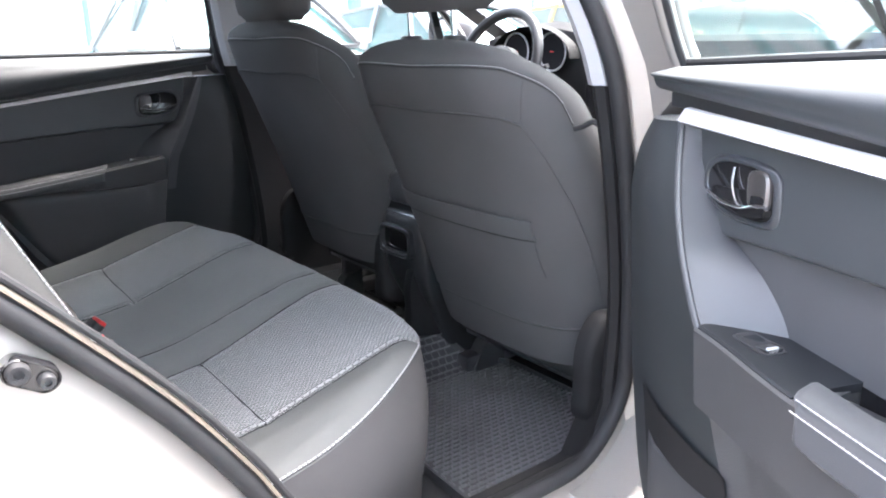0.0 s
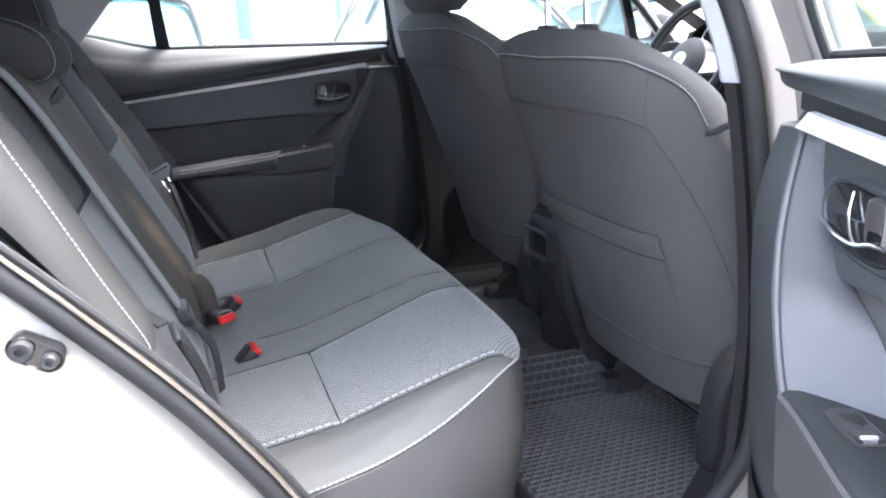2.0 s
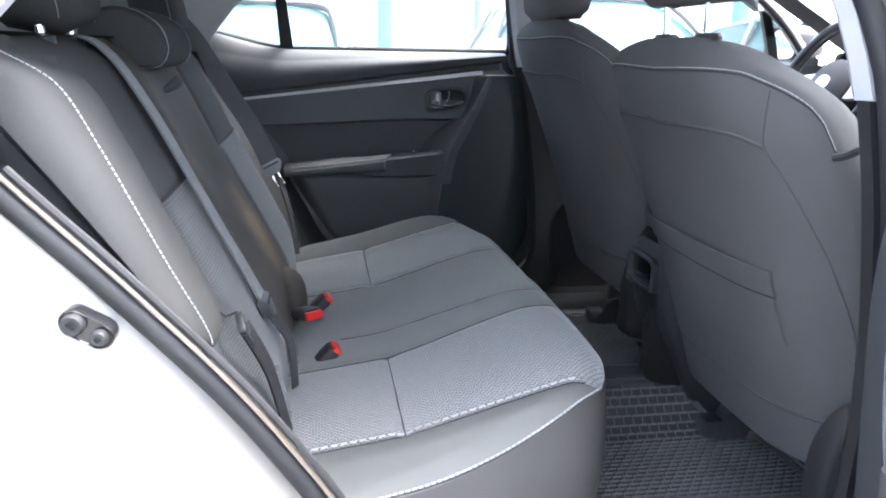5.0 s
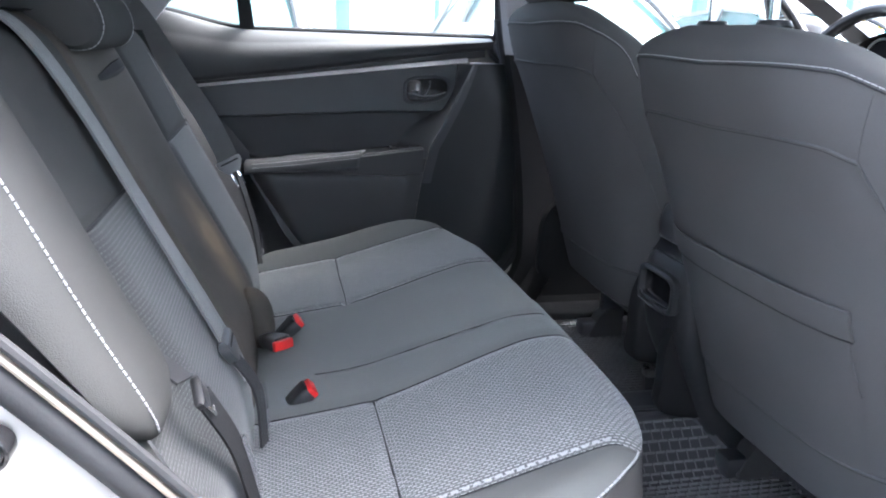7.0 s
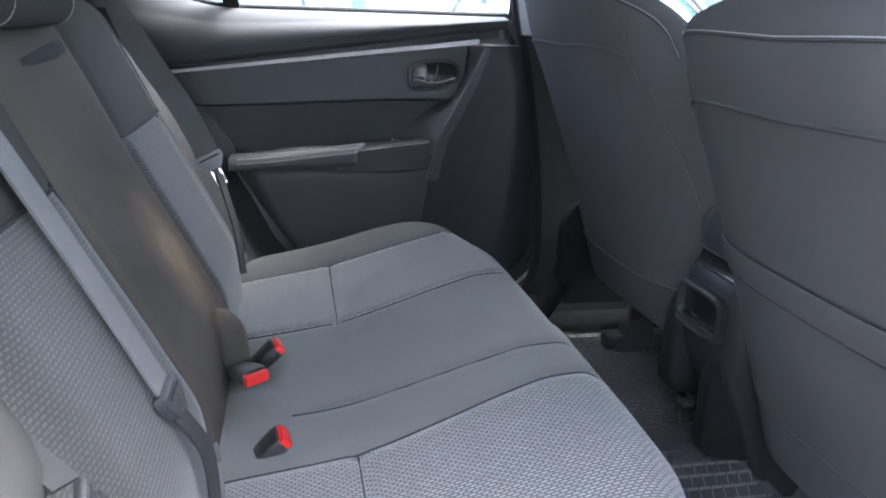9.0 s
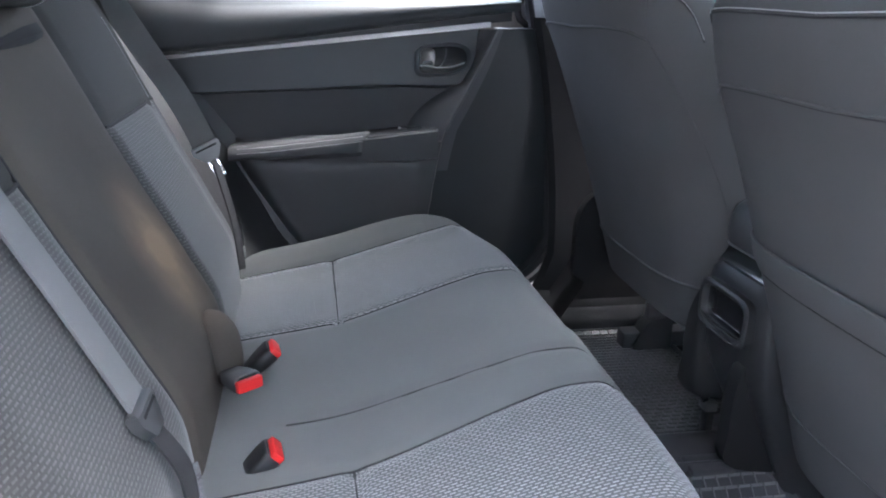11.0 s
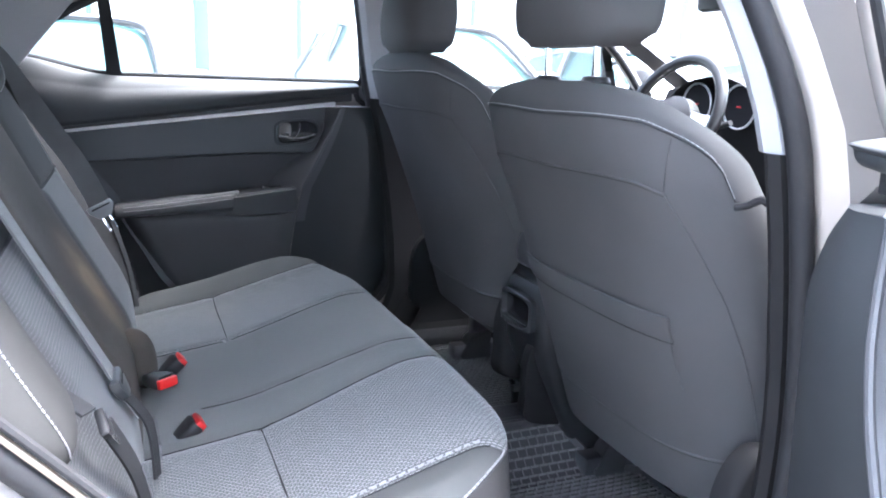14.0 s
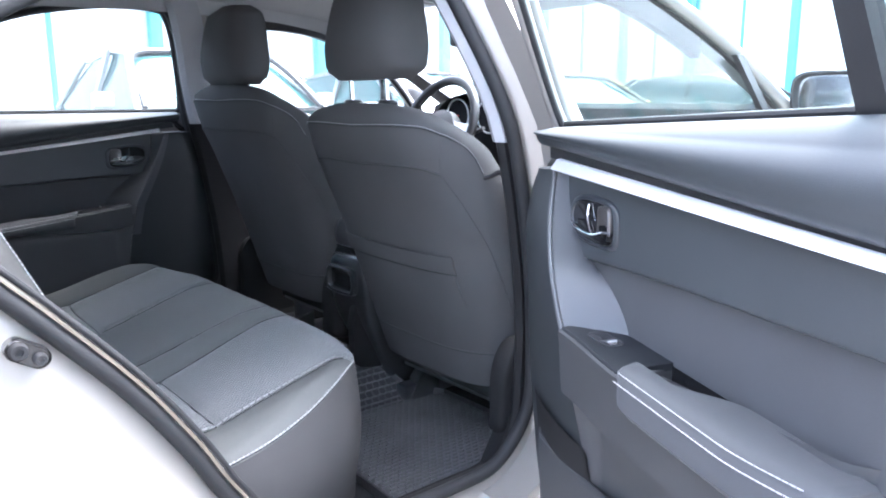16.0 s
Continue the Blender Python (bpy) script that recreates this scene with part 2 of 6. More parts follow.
def slab(x0, x1, y0, y1, z0, z1, bevel=0.004, bm=None, seg=2):
    own = bmesh.new()
    bmesh.ops.create_cube(own, size=1)
    for v in own.verts:
        v.co = Vector(((x0 + x1) / 2 + v.co.x * (x1 - x0), (y0 + y1) / 2 + v.co.y * (y1 - y0), (z0 + z1) / 2 + v.co.z * (z1 - z0)))
    if bevel:
        bmesh.ops.bevel(own, geom=list(own.edges), offset=min(bevel, 0.45 * min(abs(x1 - x0), abs(y1 - y0), abs(z1 - z0))), segments=seg, affect="EDGES", profile=0.5)
    if bm is None:
        return own
    me = bpy.data.meshes.new("tmp")
    own.to_mesh(me)
    own.free()
    bm.from_mesh(me)
    bpy.data.meshes.remove(me)
    return bm


def frames_along(pts, closed=False):
    pts = [Vector(p) for p in pts]
    n = len(pts)
    out = []
    up = Vector((0, 0, 1))
    for i, p in enumerate(pts):
        a = pts[(i - 1) % n] if closed or i else p
        b = pts[(i + 1) % n] if closed or i < n - 1 else p
        t = (b - a).normalized()
        s = t.cross(up)
        if s.length < 1e-3:
            s = Vector((1, 0, 0))
        s.normalize()
        w = s.cross(t).normalized()
        out.append((p, t, s, w))
    return out


def tube(pts, r, n=8, closed=False, bm=None, flat=1.0):
    loops = []
    fr = frames_along(pts, closed)
    s0 = None
    for p, t, s, w in fr:
        if s0 is not None:
            s = (s0 - t * s0.dot(t)).normalized()
            w = s.cross(t).normalized()
        s0 = s
        loops.append([p + s * (r * math.cos(a)) + w * (r * flat * math.sin(a)) for a in (2 * math.pi * k / n for k in range(n))])
    if closed:
        loops.append(loops[0])
        return loft(loops, caps=False, bm=bm)
    return loft(loops, bm=bm)


def smooth_path(keys, n=10, closed=False):
    """Catmull-Rom through the keys."""
    k = [Vector(p) for p in keys]
    out = []
    m = len(k)
    spans = m if closed else m - 1
    for i in range(spans):
        p0 = k[(i - 1) % m] if closed or i else k[0]
        p1, p2 = k[i], k[(i + 1) % m]
        p3 = k[(i + 2) % m] if closed or i + 2 < m else k[-1]
        for j in range(n):
            t = j / n
            out.append(0.5 * (2 * p1 + (p2 - p0) * t + (2 * p0 - 5 * p1 + 4 * p2 - p3) * t * t + (3 * p1 - p0 - 3 * p2 + p3) * t ** 3))
    if not closed:
        out.append(k[-1])
    return out


def resample(pts, step):
    pts = [Vector(p) for p in pts]
    out, acc = [pts[0]], 0.0
    for a, b in zip(pts, pts[1:]):
        d = (b - a).length
        while d > 1e-9 and acc + d >= step:
            a = a.lerp(b, (step - acc) / d)
            out.append(a)
            d = (b - a).length
            acc = 0.0
        acc += d
    return out


def stitches(pts, parent, r=0.0011, dash=0.0055, gap=0.003, mat=None, label="row of pale stitches"):
    fine = resample(pts, dash + gap)
    bm = bmesh.new()
    for a, b in zip(fine, fine[1:]):
        d = (b - a).normalized() * dash
        tube([a, a + d], r, 5, bm=bm)
    return part("stitching", bm, mat or THREAD, parent, label)


def interp(x, keys):
    """A smooth curve through the keys (x, value), level beyond its ends."""
    if x <= keys[0][0]:
        return keys[0][1]
    if x >= keys[-1][0]:
        return keys[-1][1]
    n = len(keys)
    sl = [(keys[i + 1][1] - keys[i][1]) / (keys[i + 1][0] - keys[i][0]) for i in range(n - 1)]
    k = 0
    while x > keys[k + 1][0]:
        k += 1
    def tangent(i):
        if i == 0:
            return sl[0]
        if i == n - 1:
            return sl[-1]
        return 0.0 if sl[i - 1] * sl[i] <= 0 else 2 * sl[i - 1] * sl[i] / (sl[i - 1] + sl[i])
    h = keys[k + 1][0] - keys[k][0]
    t = (x - keys[k][0]) / h
    a, b = keys[k][1], keys[k + 1][1]
    return (2 * t ** 3 - 3 * t * t + 1) * a + (t ** 3 - 2 * t * t + t) * h * tangent(k) + (3 * t * t - 2 * t ** 3) * b + (t ** 3 - t * t) * h * tangent(k + 1)


def ribbon(pts, width, side, thick=0.0016):
    """A flat band along pts, its width along the vector side."""
    loops = []
    for p, t, s, w in frames_along(pts):
        sd = (Vector(side) - t * Vector(side).dot(t)).normalized()
        nn = sd.cross(t).normalized()
        loops.append([p - sd * width / 2 - nn * thick, p + sd * width / 2 - nn * thick, p + sd * width / 2 + nn * thick, p - sd * width / 2 + nn * thick])
    return loft(loops)


def smoothstep(a, b, x):
    t = max(0.0, min(1.0, (x - a) / (b - a)))
    return t * t * (3 - 2 * t)


# ---- car shell ----
# The car stands along x (its nose at +x), y to its left, the open door on its right.
LOOP = [(-0.484, 1.050), (-0.399, 0.950), (-0.310, 0.854), (-0.213, 0.741), (-0.140, 0.635), (-0.090, 0.55), (-0.015, 0.455), (0.10, 0.408),
        (0.34, 0.400), (0.46, 0.415), (0.535, 0.50), (0.540, 0.62), (0.505, 0.90), (0.445, 1.15), (0.385, 1.345), (0.30, 1.385), (0.0, 1.345), (-0.24, 1.245), (-0.40, 1.145)]


def loop_y(z):
    """Half width of the door opening at a height: the sides lean in above the belt."""
    return 0.715 + 0.02 * smoothstep(0.4, 0.8, z) - 0.14 * smoothstep(1.02, 1.45, z)


def loop_path(s, grow=0.0, dy=0.0):
    c = smooth_path([(x, 0, z) for x, z in LOOP], 8, closed=True)
    out = []
    n = len(c)
    for i, p in enumerate(c):
        t = (c[(i + 1) % n] - c[i - 1]).normalized()
        o = Vector((-t.z, 0, t.x))
        q = p - o * grow
        out.append(Vector((q.x, s * (loop_y(p.z) + dy), q.z)))
    return out


def reach(x, z):
    """How far the painted frame goes out from the opening."""
    if z > 1.3:
        return 0.05
    if x > 0.40:
        return 0.028
    if z < 0.47:
        return 0.16
    return 0.75


def build_side(s, name):
    shell = thing(name, "champagne metallic car side with rubber-sealed door opening", "car body", kind="structure")
    c = smooth_path([(x, 0, z) for x, z in LOOP], 8, closed=True)
    n = len(c)
    rows = []
    for k, (g, y) in enumerate(((0.0, -0.004), (0.012, 0.004), (0.03, 0.012), (0.05, 0.016), (0.09, 0.022), (0.16, 0.040), (0.20, 0.075), (0.26, 0.082), (1.0, 0.09))):
        row = []
        for i, p in enumerate(c):
            t = (c[(i + 1) % n] - c[i - 1]).normalized()
            o = Vector((t.z, 0, -t.x))
            r = reach(p.x, p.z)
            d = min(g if g < 1 else r, r)
            q = p + o * d
            row.append((q.x, s * (loop_y(p.z) + y), max(0.2, q.z)))
        rows.append(row)
    part("painted_frame", loft(rows, caps=False), PAINT, shell, "champagne metallic painted door frame")
    part("weatherstrip", tube(loop_path(s, -0.004, 0.006), 0.0125 if s < 0 else 0.009, 10, closed=True, flat=1.1), RUBBER, shell, "black rubber weatherstrip")
    part("inner_lip", tube(loop_path(s, 0.006 if s < 0 else 0.012, -0.010), 0.006, 8, closed=True), PLASTIC, shell, "dark trim lip inside the seal")
    # Tubes added on the shut side to stop daylight leaking round the door.
    if s > 0:
        part("door_seal", tube(loop_path(s, -0.006, 0.030), 0.011, 8, closed=True), RUBBER, shell, "black rubber seal against the shut door")
        part("leak_plug", tube([p for i, p in enumerate(loop_path(s, 0.002, 0.032)) if p.z < 1.14 and (i < 60 or p.x > 0)], 0.024, 8), RUBBER, shell, "thick tube added to plug light leaks at the shut door")
    # lower pillar trim, dark, and the pale garnish over it
    rows = []
    for z in [0.40 + 0.63 * i / 14 for i in range(15)]:
        xf = interp(z, [(0.40, 0.50), (0.50, 0.535), (0.62, 0.532), (0.90, 0.497), (1.03, 0.468)])
        y = loop_y(z)
        w = 0.10
        rows.append([(xf - 0.012, s * (y - 0.004), z), (xf - 0.016, s * (y - 0.018), z), (xf - 0.004, s * (y - 0.034), z), (xf + w, s * (y - 0.045), z), (xf + w + 0.02, s * (y - 0.01), z)])
    part("lower_pillar_trim", loft(rows), DARKTRIM, shell, "grey lower pillar trim, darkened for shade")
    rows = []
    for z in [1.03 + 0.36 * i / 8 for i in range(9)]:
        xf = interp(z, [(1.03, 0.468), (1.15, 0.438), (1.345, 0.382), (1.40, 0.36)])
        y = loop_y(z)
        rows.append([(xf - 0.006, s * (y - 0.006), z), (xf - 0.012, s * (y - 0.026), z), (xf + 0.0, s * (y - 0.045), z), (xf + 0.075, s * (y - 0.05), z), (xf + 0.09, s * (y - 0.01), z)])
    part("upper_pillar_trim", loft(rows), PILLAR, shell, "pale upper pillar garnish")
    part("pillar_core", loft([[(interp(z, [(0.3, 0.52), (0.62, 0.55), (1.06, 0.475), (1.38, 0.385)]) + dx, s * (loop_y(z) + dy), z) for dx, dy in ((0.0, -0.002), (0.10, -0.002), (0.10, 0.05), (0.03, 0.05))] for z in (0.3, 0.5, 0.62, 0.8, 0.95, 1.06, 1.15, 1.25, 1.38)]), PAINT, shell, "champagne painted centre pillar")
    part("rocker", loft([[(x, s * y, z) for y, z in ((0.70, 0.2), (0.70, 0.33), (0.712, 0.385), (0.72, 0.36), (0.80, 0.33), (0.82, 0.24), (0.78, 0.18))] for x in (-0.2, 0.2, 0.62, 1.6)]), PAINT, shell, "champagne painted sill")
    part("front_sill_trim", sheet(lambda u, v: (0.575 + 1.0 * u, s * (0.672 + 0.034 * v), 0.30 + 0.092 * math.sin(v * math.pi / 2)), 12, 6, (0, s * 0.004, -0.01)), DARKTRIM, shell, "black trim over the front sill")
    rear = lambda grow, dy: [p for p in loop_path(s, grow, dy) if p.x < 0.0 and 0.44 < p.z < 0.97]
    part("bright_lip", tube(rear(-0.019, 0.0145), 0.0032, 8), FLANGE, shell, "glossy flange edge, champagne paint toned for shade")
    part("outer_seal", tube(rear(-0.027, 0.0150), 0.0042, 8), RUBBER, shell, "thin outer rubber line")
    # sill plate
    part("sill_plate", sheet(lambda u, v: (0.02 + 0.56 * u, s * (0.60 + 0.105 * v), 0.345 + 0.055 * smoothstep(0.2, 0.85, v) + 0.10 * smoothstep(0.86, 1.0, u) ** 2), 20, 10), DARKTRIM, shell, "black scuff plate on the sill")
    # side trim between seat and opening, over the wheel house
    part("wheel_house_trim", sheet(lambda u, v: (interp(v, [(0, 0.10), (0.3, -0.13), (0.6, -0.285), (0.78, -0.405), (1, -0.51)]) - 0.42 * u + (0.01 if s < 0 else 0.055), s * (loop_y(0.4 + 0.7 * v) - 0.008 - 0.10 * u * (1 - 0.4 * v)), 0.36 + 0.76 * v), 10, 16), PLASTIC, shell, "dark trim beside the seat")
    part("quarter_trim", sheet(lambda u, v: (interp(0.25 + 0.80 * v, [(0.25, 0.10), (0.45, -0.05), (0.63, -0.18), (0.745, -0.245), (0.885, -0.34), (1.05, -0.47)]) * (1 - u) - 0.95 * u, s * (0.695 - 0.02 * u), 0.25 + 0.80 * v), 8, 16), PLASTIC, shell, "dark side trim behind the seat")
    return shell


side_right = build_side(-1, "car_side_right")
side_left = build_side(1, "car_side_left")

# striker on the near frame
def build_striker():
    t = thing("door_striker", "black oval striker plate with a dark boss and bolt", "door striker", m=pose(-0.322, -0.764, 0.825, 0, 32, 0))
    out = []
    for k in range(36):
        a = 2 * math.pi * k / 36
        out.append((0.0125 * (1 if math.cos(a) > 0 else -1) + 0.0130 * math.cos(a), 0.0130 * math.sin(a)))
    part("plate", loft([[(x * f, y, z * f) for x, z in out] for f, y in ((1, 0.012), (1, -0.004), (0.92, -0.006), (0.86, -0.004))]), GLOSS, t)
    for x, r, m, nm, lb in ((-0.012, 0.0105, RUBBER, "boss", "round dark boss"), (0.013, 0.0075, PLASTIC, "bolt", "dark bolt with a socket")):
        ring = lambda q, y: [(x + q * math.cos(2 * math.pi * k / 20), y, q * math.sin(2 * math.pi * k / 20)) for k in range(20)]
        part(nm, loft([ring(r, -0.002), ring(r, -0.010), ring(r * 0.8, -0.013), ring(r * 0.45, -0.013), ring(r * 0.4, -0.010)]), m, t, lb)


build_striker()

# roof and lining
roof = thing("car_roof", "champagne car roof over a pale grey lining", "car roof", kind="structure")
def roof_z(x, y):
    e = abs(y) / 0.62
    return interp(x, [(-1.15, 1.26), (-0.7, 1.375), (-0.2, 1.425), (0.4, 1.44), (0.85, 1.41), (1.1, 1.35)]) - 0.05 * e ** 3


part("headliner", sheet(lambda u, v: (-1.05 + 2.05 * u, -0.62 + 1.24 * v, roof_z(-1.05 + 2.05 * u, -0.62 + 1.24 * v)), 30, 20, (0, 0, 0.012)), LINER, roof, "pale grey cloth headliner")
part("roof_panel", sheet(lambda u, v: (-1.1 + 2.15 * u, -0.66 + 1.32 * v, roof_z(-1.1 + 2.15 * u, (-0.66 + 1.32 * v) * 0.94) + 0.035), 30, 20, (0, 0, 0.004)), PAINT, roof, "champagne metallic roof skin")
for s in (-1, 1):
    part("roof_rail", loft([[(x, s * 0.575, roof_z(x, 0.575) + 0.004), (x, s * 0.60, roof_z(x, 0.6) - 0.03), (x, s * (loop_y(roof_z(x, 0.6)) + 0.0), roof_z(x, 0.6) - 0.035), (x, s * 0.66, roof_z(x, 0.6) + 0.03)] for x in [-0.25 + 1.3 * i / 16 for i in range(17)]]), LINER, roof, "pale roof side rail trim")
    # rear quarter pillar
    part("rear_pillar_trim", sheet(lambda u, v: (-0.40 - 0.62 * u + 0.20 * v * (1 - u * 0.4), s * (0.70 - 0.07 * v - 0.16 * u), 1.08 + 0.02 * u + v * (0.235 - 0.06 * u)), 12, 10, (0, s * 0.02, 0)), LINER, roof, "pale grey rear pillar trim")
    part("quarter_panel", sheet(lambda u, v: (-0.42 - 1.35 * u, s * (0.80 - 0.12 * u), 0.55 + 0.52 * v), 6, 6, (0, s * 0.01, 0)), PAINT, roof, "champagne quarter panel")

part("boot_lid", sheet(lambda u, v: (-1.30 - 0.42 * min(1, u * 2) - 0.02 * max(0, u - 0.5) * 2, (-0.74 + 1.48 * v) * (1 - 0.04 * u), 1.055 - 0.03 * min(1, 2 * u) - 0.62 * max(0, u - 0.5) * 2), 12, 12, (0.01, 0, -0.01)), PAINT, roof, "champagne boot lid")
part("rear_bumper", loft([[(-1.62 - 0.16 * (1 - (y / 0.82) ** 4) + dx, y, z) for dx, z in ((0.10, 0.22), (0.0, 0.26), (-0.03, 0.42), (0.0, 0.56), (0.10, 0.58))] for y in [-0.82 + 1.64 * i / 16 for i in range(17)]]), PAINT, roof, "champagne rear bumper")
for s in (-1, 1):
    part("lower_quarter", sheet(lambda u, v: (-0.30 - 1.40 * u, s * (0.815 - 0.03 * u * u), 0.30 + 0.30 * v + 0.16 * (1 - v) * math.exp(-((u - 0.27) / 0.20) ** 4)), 24, 6, (0, -s * 0.01, 0)), PAINT, roof, "champagne lower quarter panel")
for x in (-0.68, 2.02):
    for s in (-1, 1):
        w = thing("car_wheel", "black tyre on a silver alloy rim", "car wheel", "own wheels", m=pose(x, s * 0.72, 0.295))
        part("tyre", loft([[(r * math.cos(t), s * y, r * math.sin(t)) for t in (2 * math.pi * k / 32 for k in range(32))] for r, y in ((0.20, -0.09), (0.29, -0.095), (0.315, -0.075), (0.315, 0.065), (0.29, 0.085), (0.205, 0.08))]), TYRE, w)
        part("rim", loft([[(r * math.cos(t), s * y, r * math.sin(t)) for t in (2 * math.pi * k / 24 for k in range(24))] for r, y in ((0.205, 0.07), (0.195, 0.085), (0.08, 0.06), (0.03, 0.075))]), SATIN, w, "silver alloy rim")

# dome lamp and grab grip on the lining
lamp = thing("dome_lamp", "pale plastic dome lamp in the headliner", "ceiling lamp", m=pose(0.85, 0.05, 1.385, 0, 4, 0))
part("housing", slab(-0.07, 0.07, -0.11, 0.11, -0.02, 0.02, 0.012), PILLAR, lamp)
part("lens", slab(-0.03, 0.03, -0.085, 0.085, -0.026, -0.018, 0.006), LENS, lamp, "clear lamp lens")
for s in (-1, 1):
    g = thing("sun_visor", "folded pale grey sun visor under the roof edge", "sun visor", "sun visors", m=pose(0.95, s * 0.36, 1.352, 0, 14, 0))
    part("panel", slab(-0.07, 0.07, -0.17, 0.17, -0.009, 0.009, 0.008), LINER, g)
    part("hinge_arm", tube([(0.06, -s * 0.17, 0.004), (0.06, s * 0.19, 0.004), (0.075, s * 0.21, 0.012)], 0.006), PILLAR, g)

# rear shelf, rear glass
shelf = thing("parcel_shelf", "dark carpeted parcel shelf behind the seat", "shelf", kind="structure")
part("board", sheet(lambda u, v: (-0.44 - 0.62 * u, -0.63 + 1.26 * v, 1.05 + 0.015 * u), 8, 14, (0, 0, -0.03)), CARPET, shelf)
part("bulkhead", slab(-0.60, -0.575, -0.66, 0.66, 0.3, 1.02, 0.004), CARPET, shelf)
win = tagged(new("rear_window"), "curved rear window of the car", "car window", kind="structure")
part("pane", sheet(lambda u, v: (-1.32 + 0.32 * u + 0.1 * (1 - (2 * v - 1) ** 2) * -0.3, -0.60 + 1.2 * v, 1.06 + 0.24 * u), 8, 12), REAR_GLASS, win).visible_shadow = False
win = tagged(new("windscreen"), "raked windscreen over the dashboard", "car window", kind="structure")
part("pane", sheet(lambda u, v: (1.78 - 0.72 * u + 0.10 * (1 - (2 * v - 1) ** 2), (-0.68 + 1.36 * v) * (1 - 0.12 * u), 1.02 + 0.36 * u), 8, 12), GLASS, win).visible_shadow = False
for s in (-1, 1):
    # Far pillar is black instead of painted: its backlit tone is in the colour.
    part("pillar", loft([[(1.80 - 0.76 * u, s * (0.70 - 0.09 * u), 0.99 + 0.38 * u), (1.74 - 0.76 * u, s * (0.72 - 0.09 * u), 0.98 + 0.38 * u), (1.68 - 0.76 * u, s * (0.72 - 0.09 * u), 0.99 + 0.38 * u), (1.72 - 0.76 * u, s * (0.66 - 0.09 * u), 0.99 + 0.38 * u)] for u in [i / 10 for i in range(11)]]), PLASTIC if s > 0 else PAINT, win, "slim windscreen pillar")
part("mirror_stalk", tube([(1.10, 0.0, 1.36), (1.06, 0.0, 1.31)], 0.012), PLASTIC, win)
part("rear_view_mirror", slab(1.035, 1.065, -0.11, 0.11, 1.26, 1.325, 0.012), PLASTIC, win, "black interior mirror")

# floor of the car
floor = thing("car_floor", "black carpeted car floor with a low tunnel", "car floor", kind="structure")
def floor_z(x, y):
    return 0.29 + 0.085 * (1 - smoothstep(0.04, 0.15, abs(y))) + 0.06 * smoothstep(0.60, 0.68, abs(y)) + 0.04 * smoothstep(0.95, 1.3, x)


part("carpet", sheet(lambda u, v: (-0.3 + 2.0 * u, -0.69 + 1.38 * v, floor_z(-0.3 + 2.0 * u, -0.69 + 1.38 * v)), 30, 60, (0, 0, -0.03)), CARPET, floor)


# ---- doors ----
HINGE_X, HINGE_Y, SWING = 0.525, 0.80, 70.0


BASE = 0.084


def belt_z(u):
    return 1.068 + 0.05 * smoothstep(0.70, 1.0, u)


def strip_z(u):
    return 1.012 - 0.080 * (u - 0.17) / 0.683


def crease_z(u):
    return 0.874 - 0.020 * smoothstep(0.3, 0.9, u)


def rear_edge(z):
    """How far the door reaches back at a height, following the opening."""
    return interp(z, [(0.38, 0.40), (0.42, 0.47), (0.455, 0.555), (0.55, 0.645), (0.63, 0.695), (0.745, 0.76), (0.885, 0.852), (0.98, 0.92), (1.07, 0.985), (1.2, 1.0)])


def front_edge(z):
    return interp(z, [(0.40, 0.03), (0.50, 0.0), (0.70, -0.02), (0.90, -0.022), (0.96, 0.0), (1.0, 0.035), (1.03, 0.07), (1.07, 0.075)])


def fin_u(z):
    """Plan place of the pale ridge that runs from the strip down to the armrest."""
    return interp(z, [(0.40, 0.335), (0.60, 0.315), (0.72, 0.300), (0.79, 0.286)]) if z < 0.79 else 0.286 - (z - 0.79) * 0.571


def fin_v(z):
    return interp(z, [(0.40, 0.100), (0.60, 0.128), (0.72, 0.146), (0.80, 0.151), (0.85, 0.147), (0.904, 0.136), (0.95, 0.120), (1.0, 0.098)])


def panel_u(z):
    """Front edge of the release panel and, below it, of the cloth panel."""
    return interp(z, [(0.76, 0.350), (0.80, 0.335), (0.84, 0.300), (0.872, 0.250), (0.890, 0.214), (0.93, 0.192), (1.0, 0.180)])


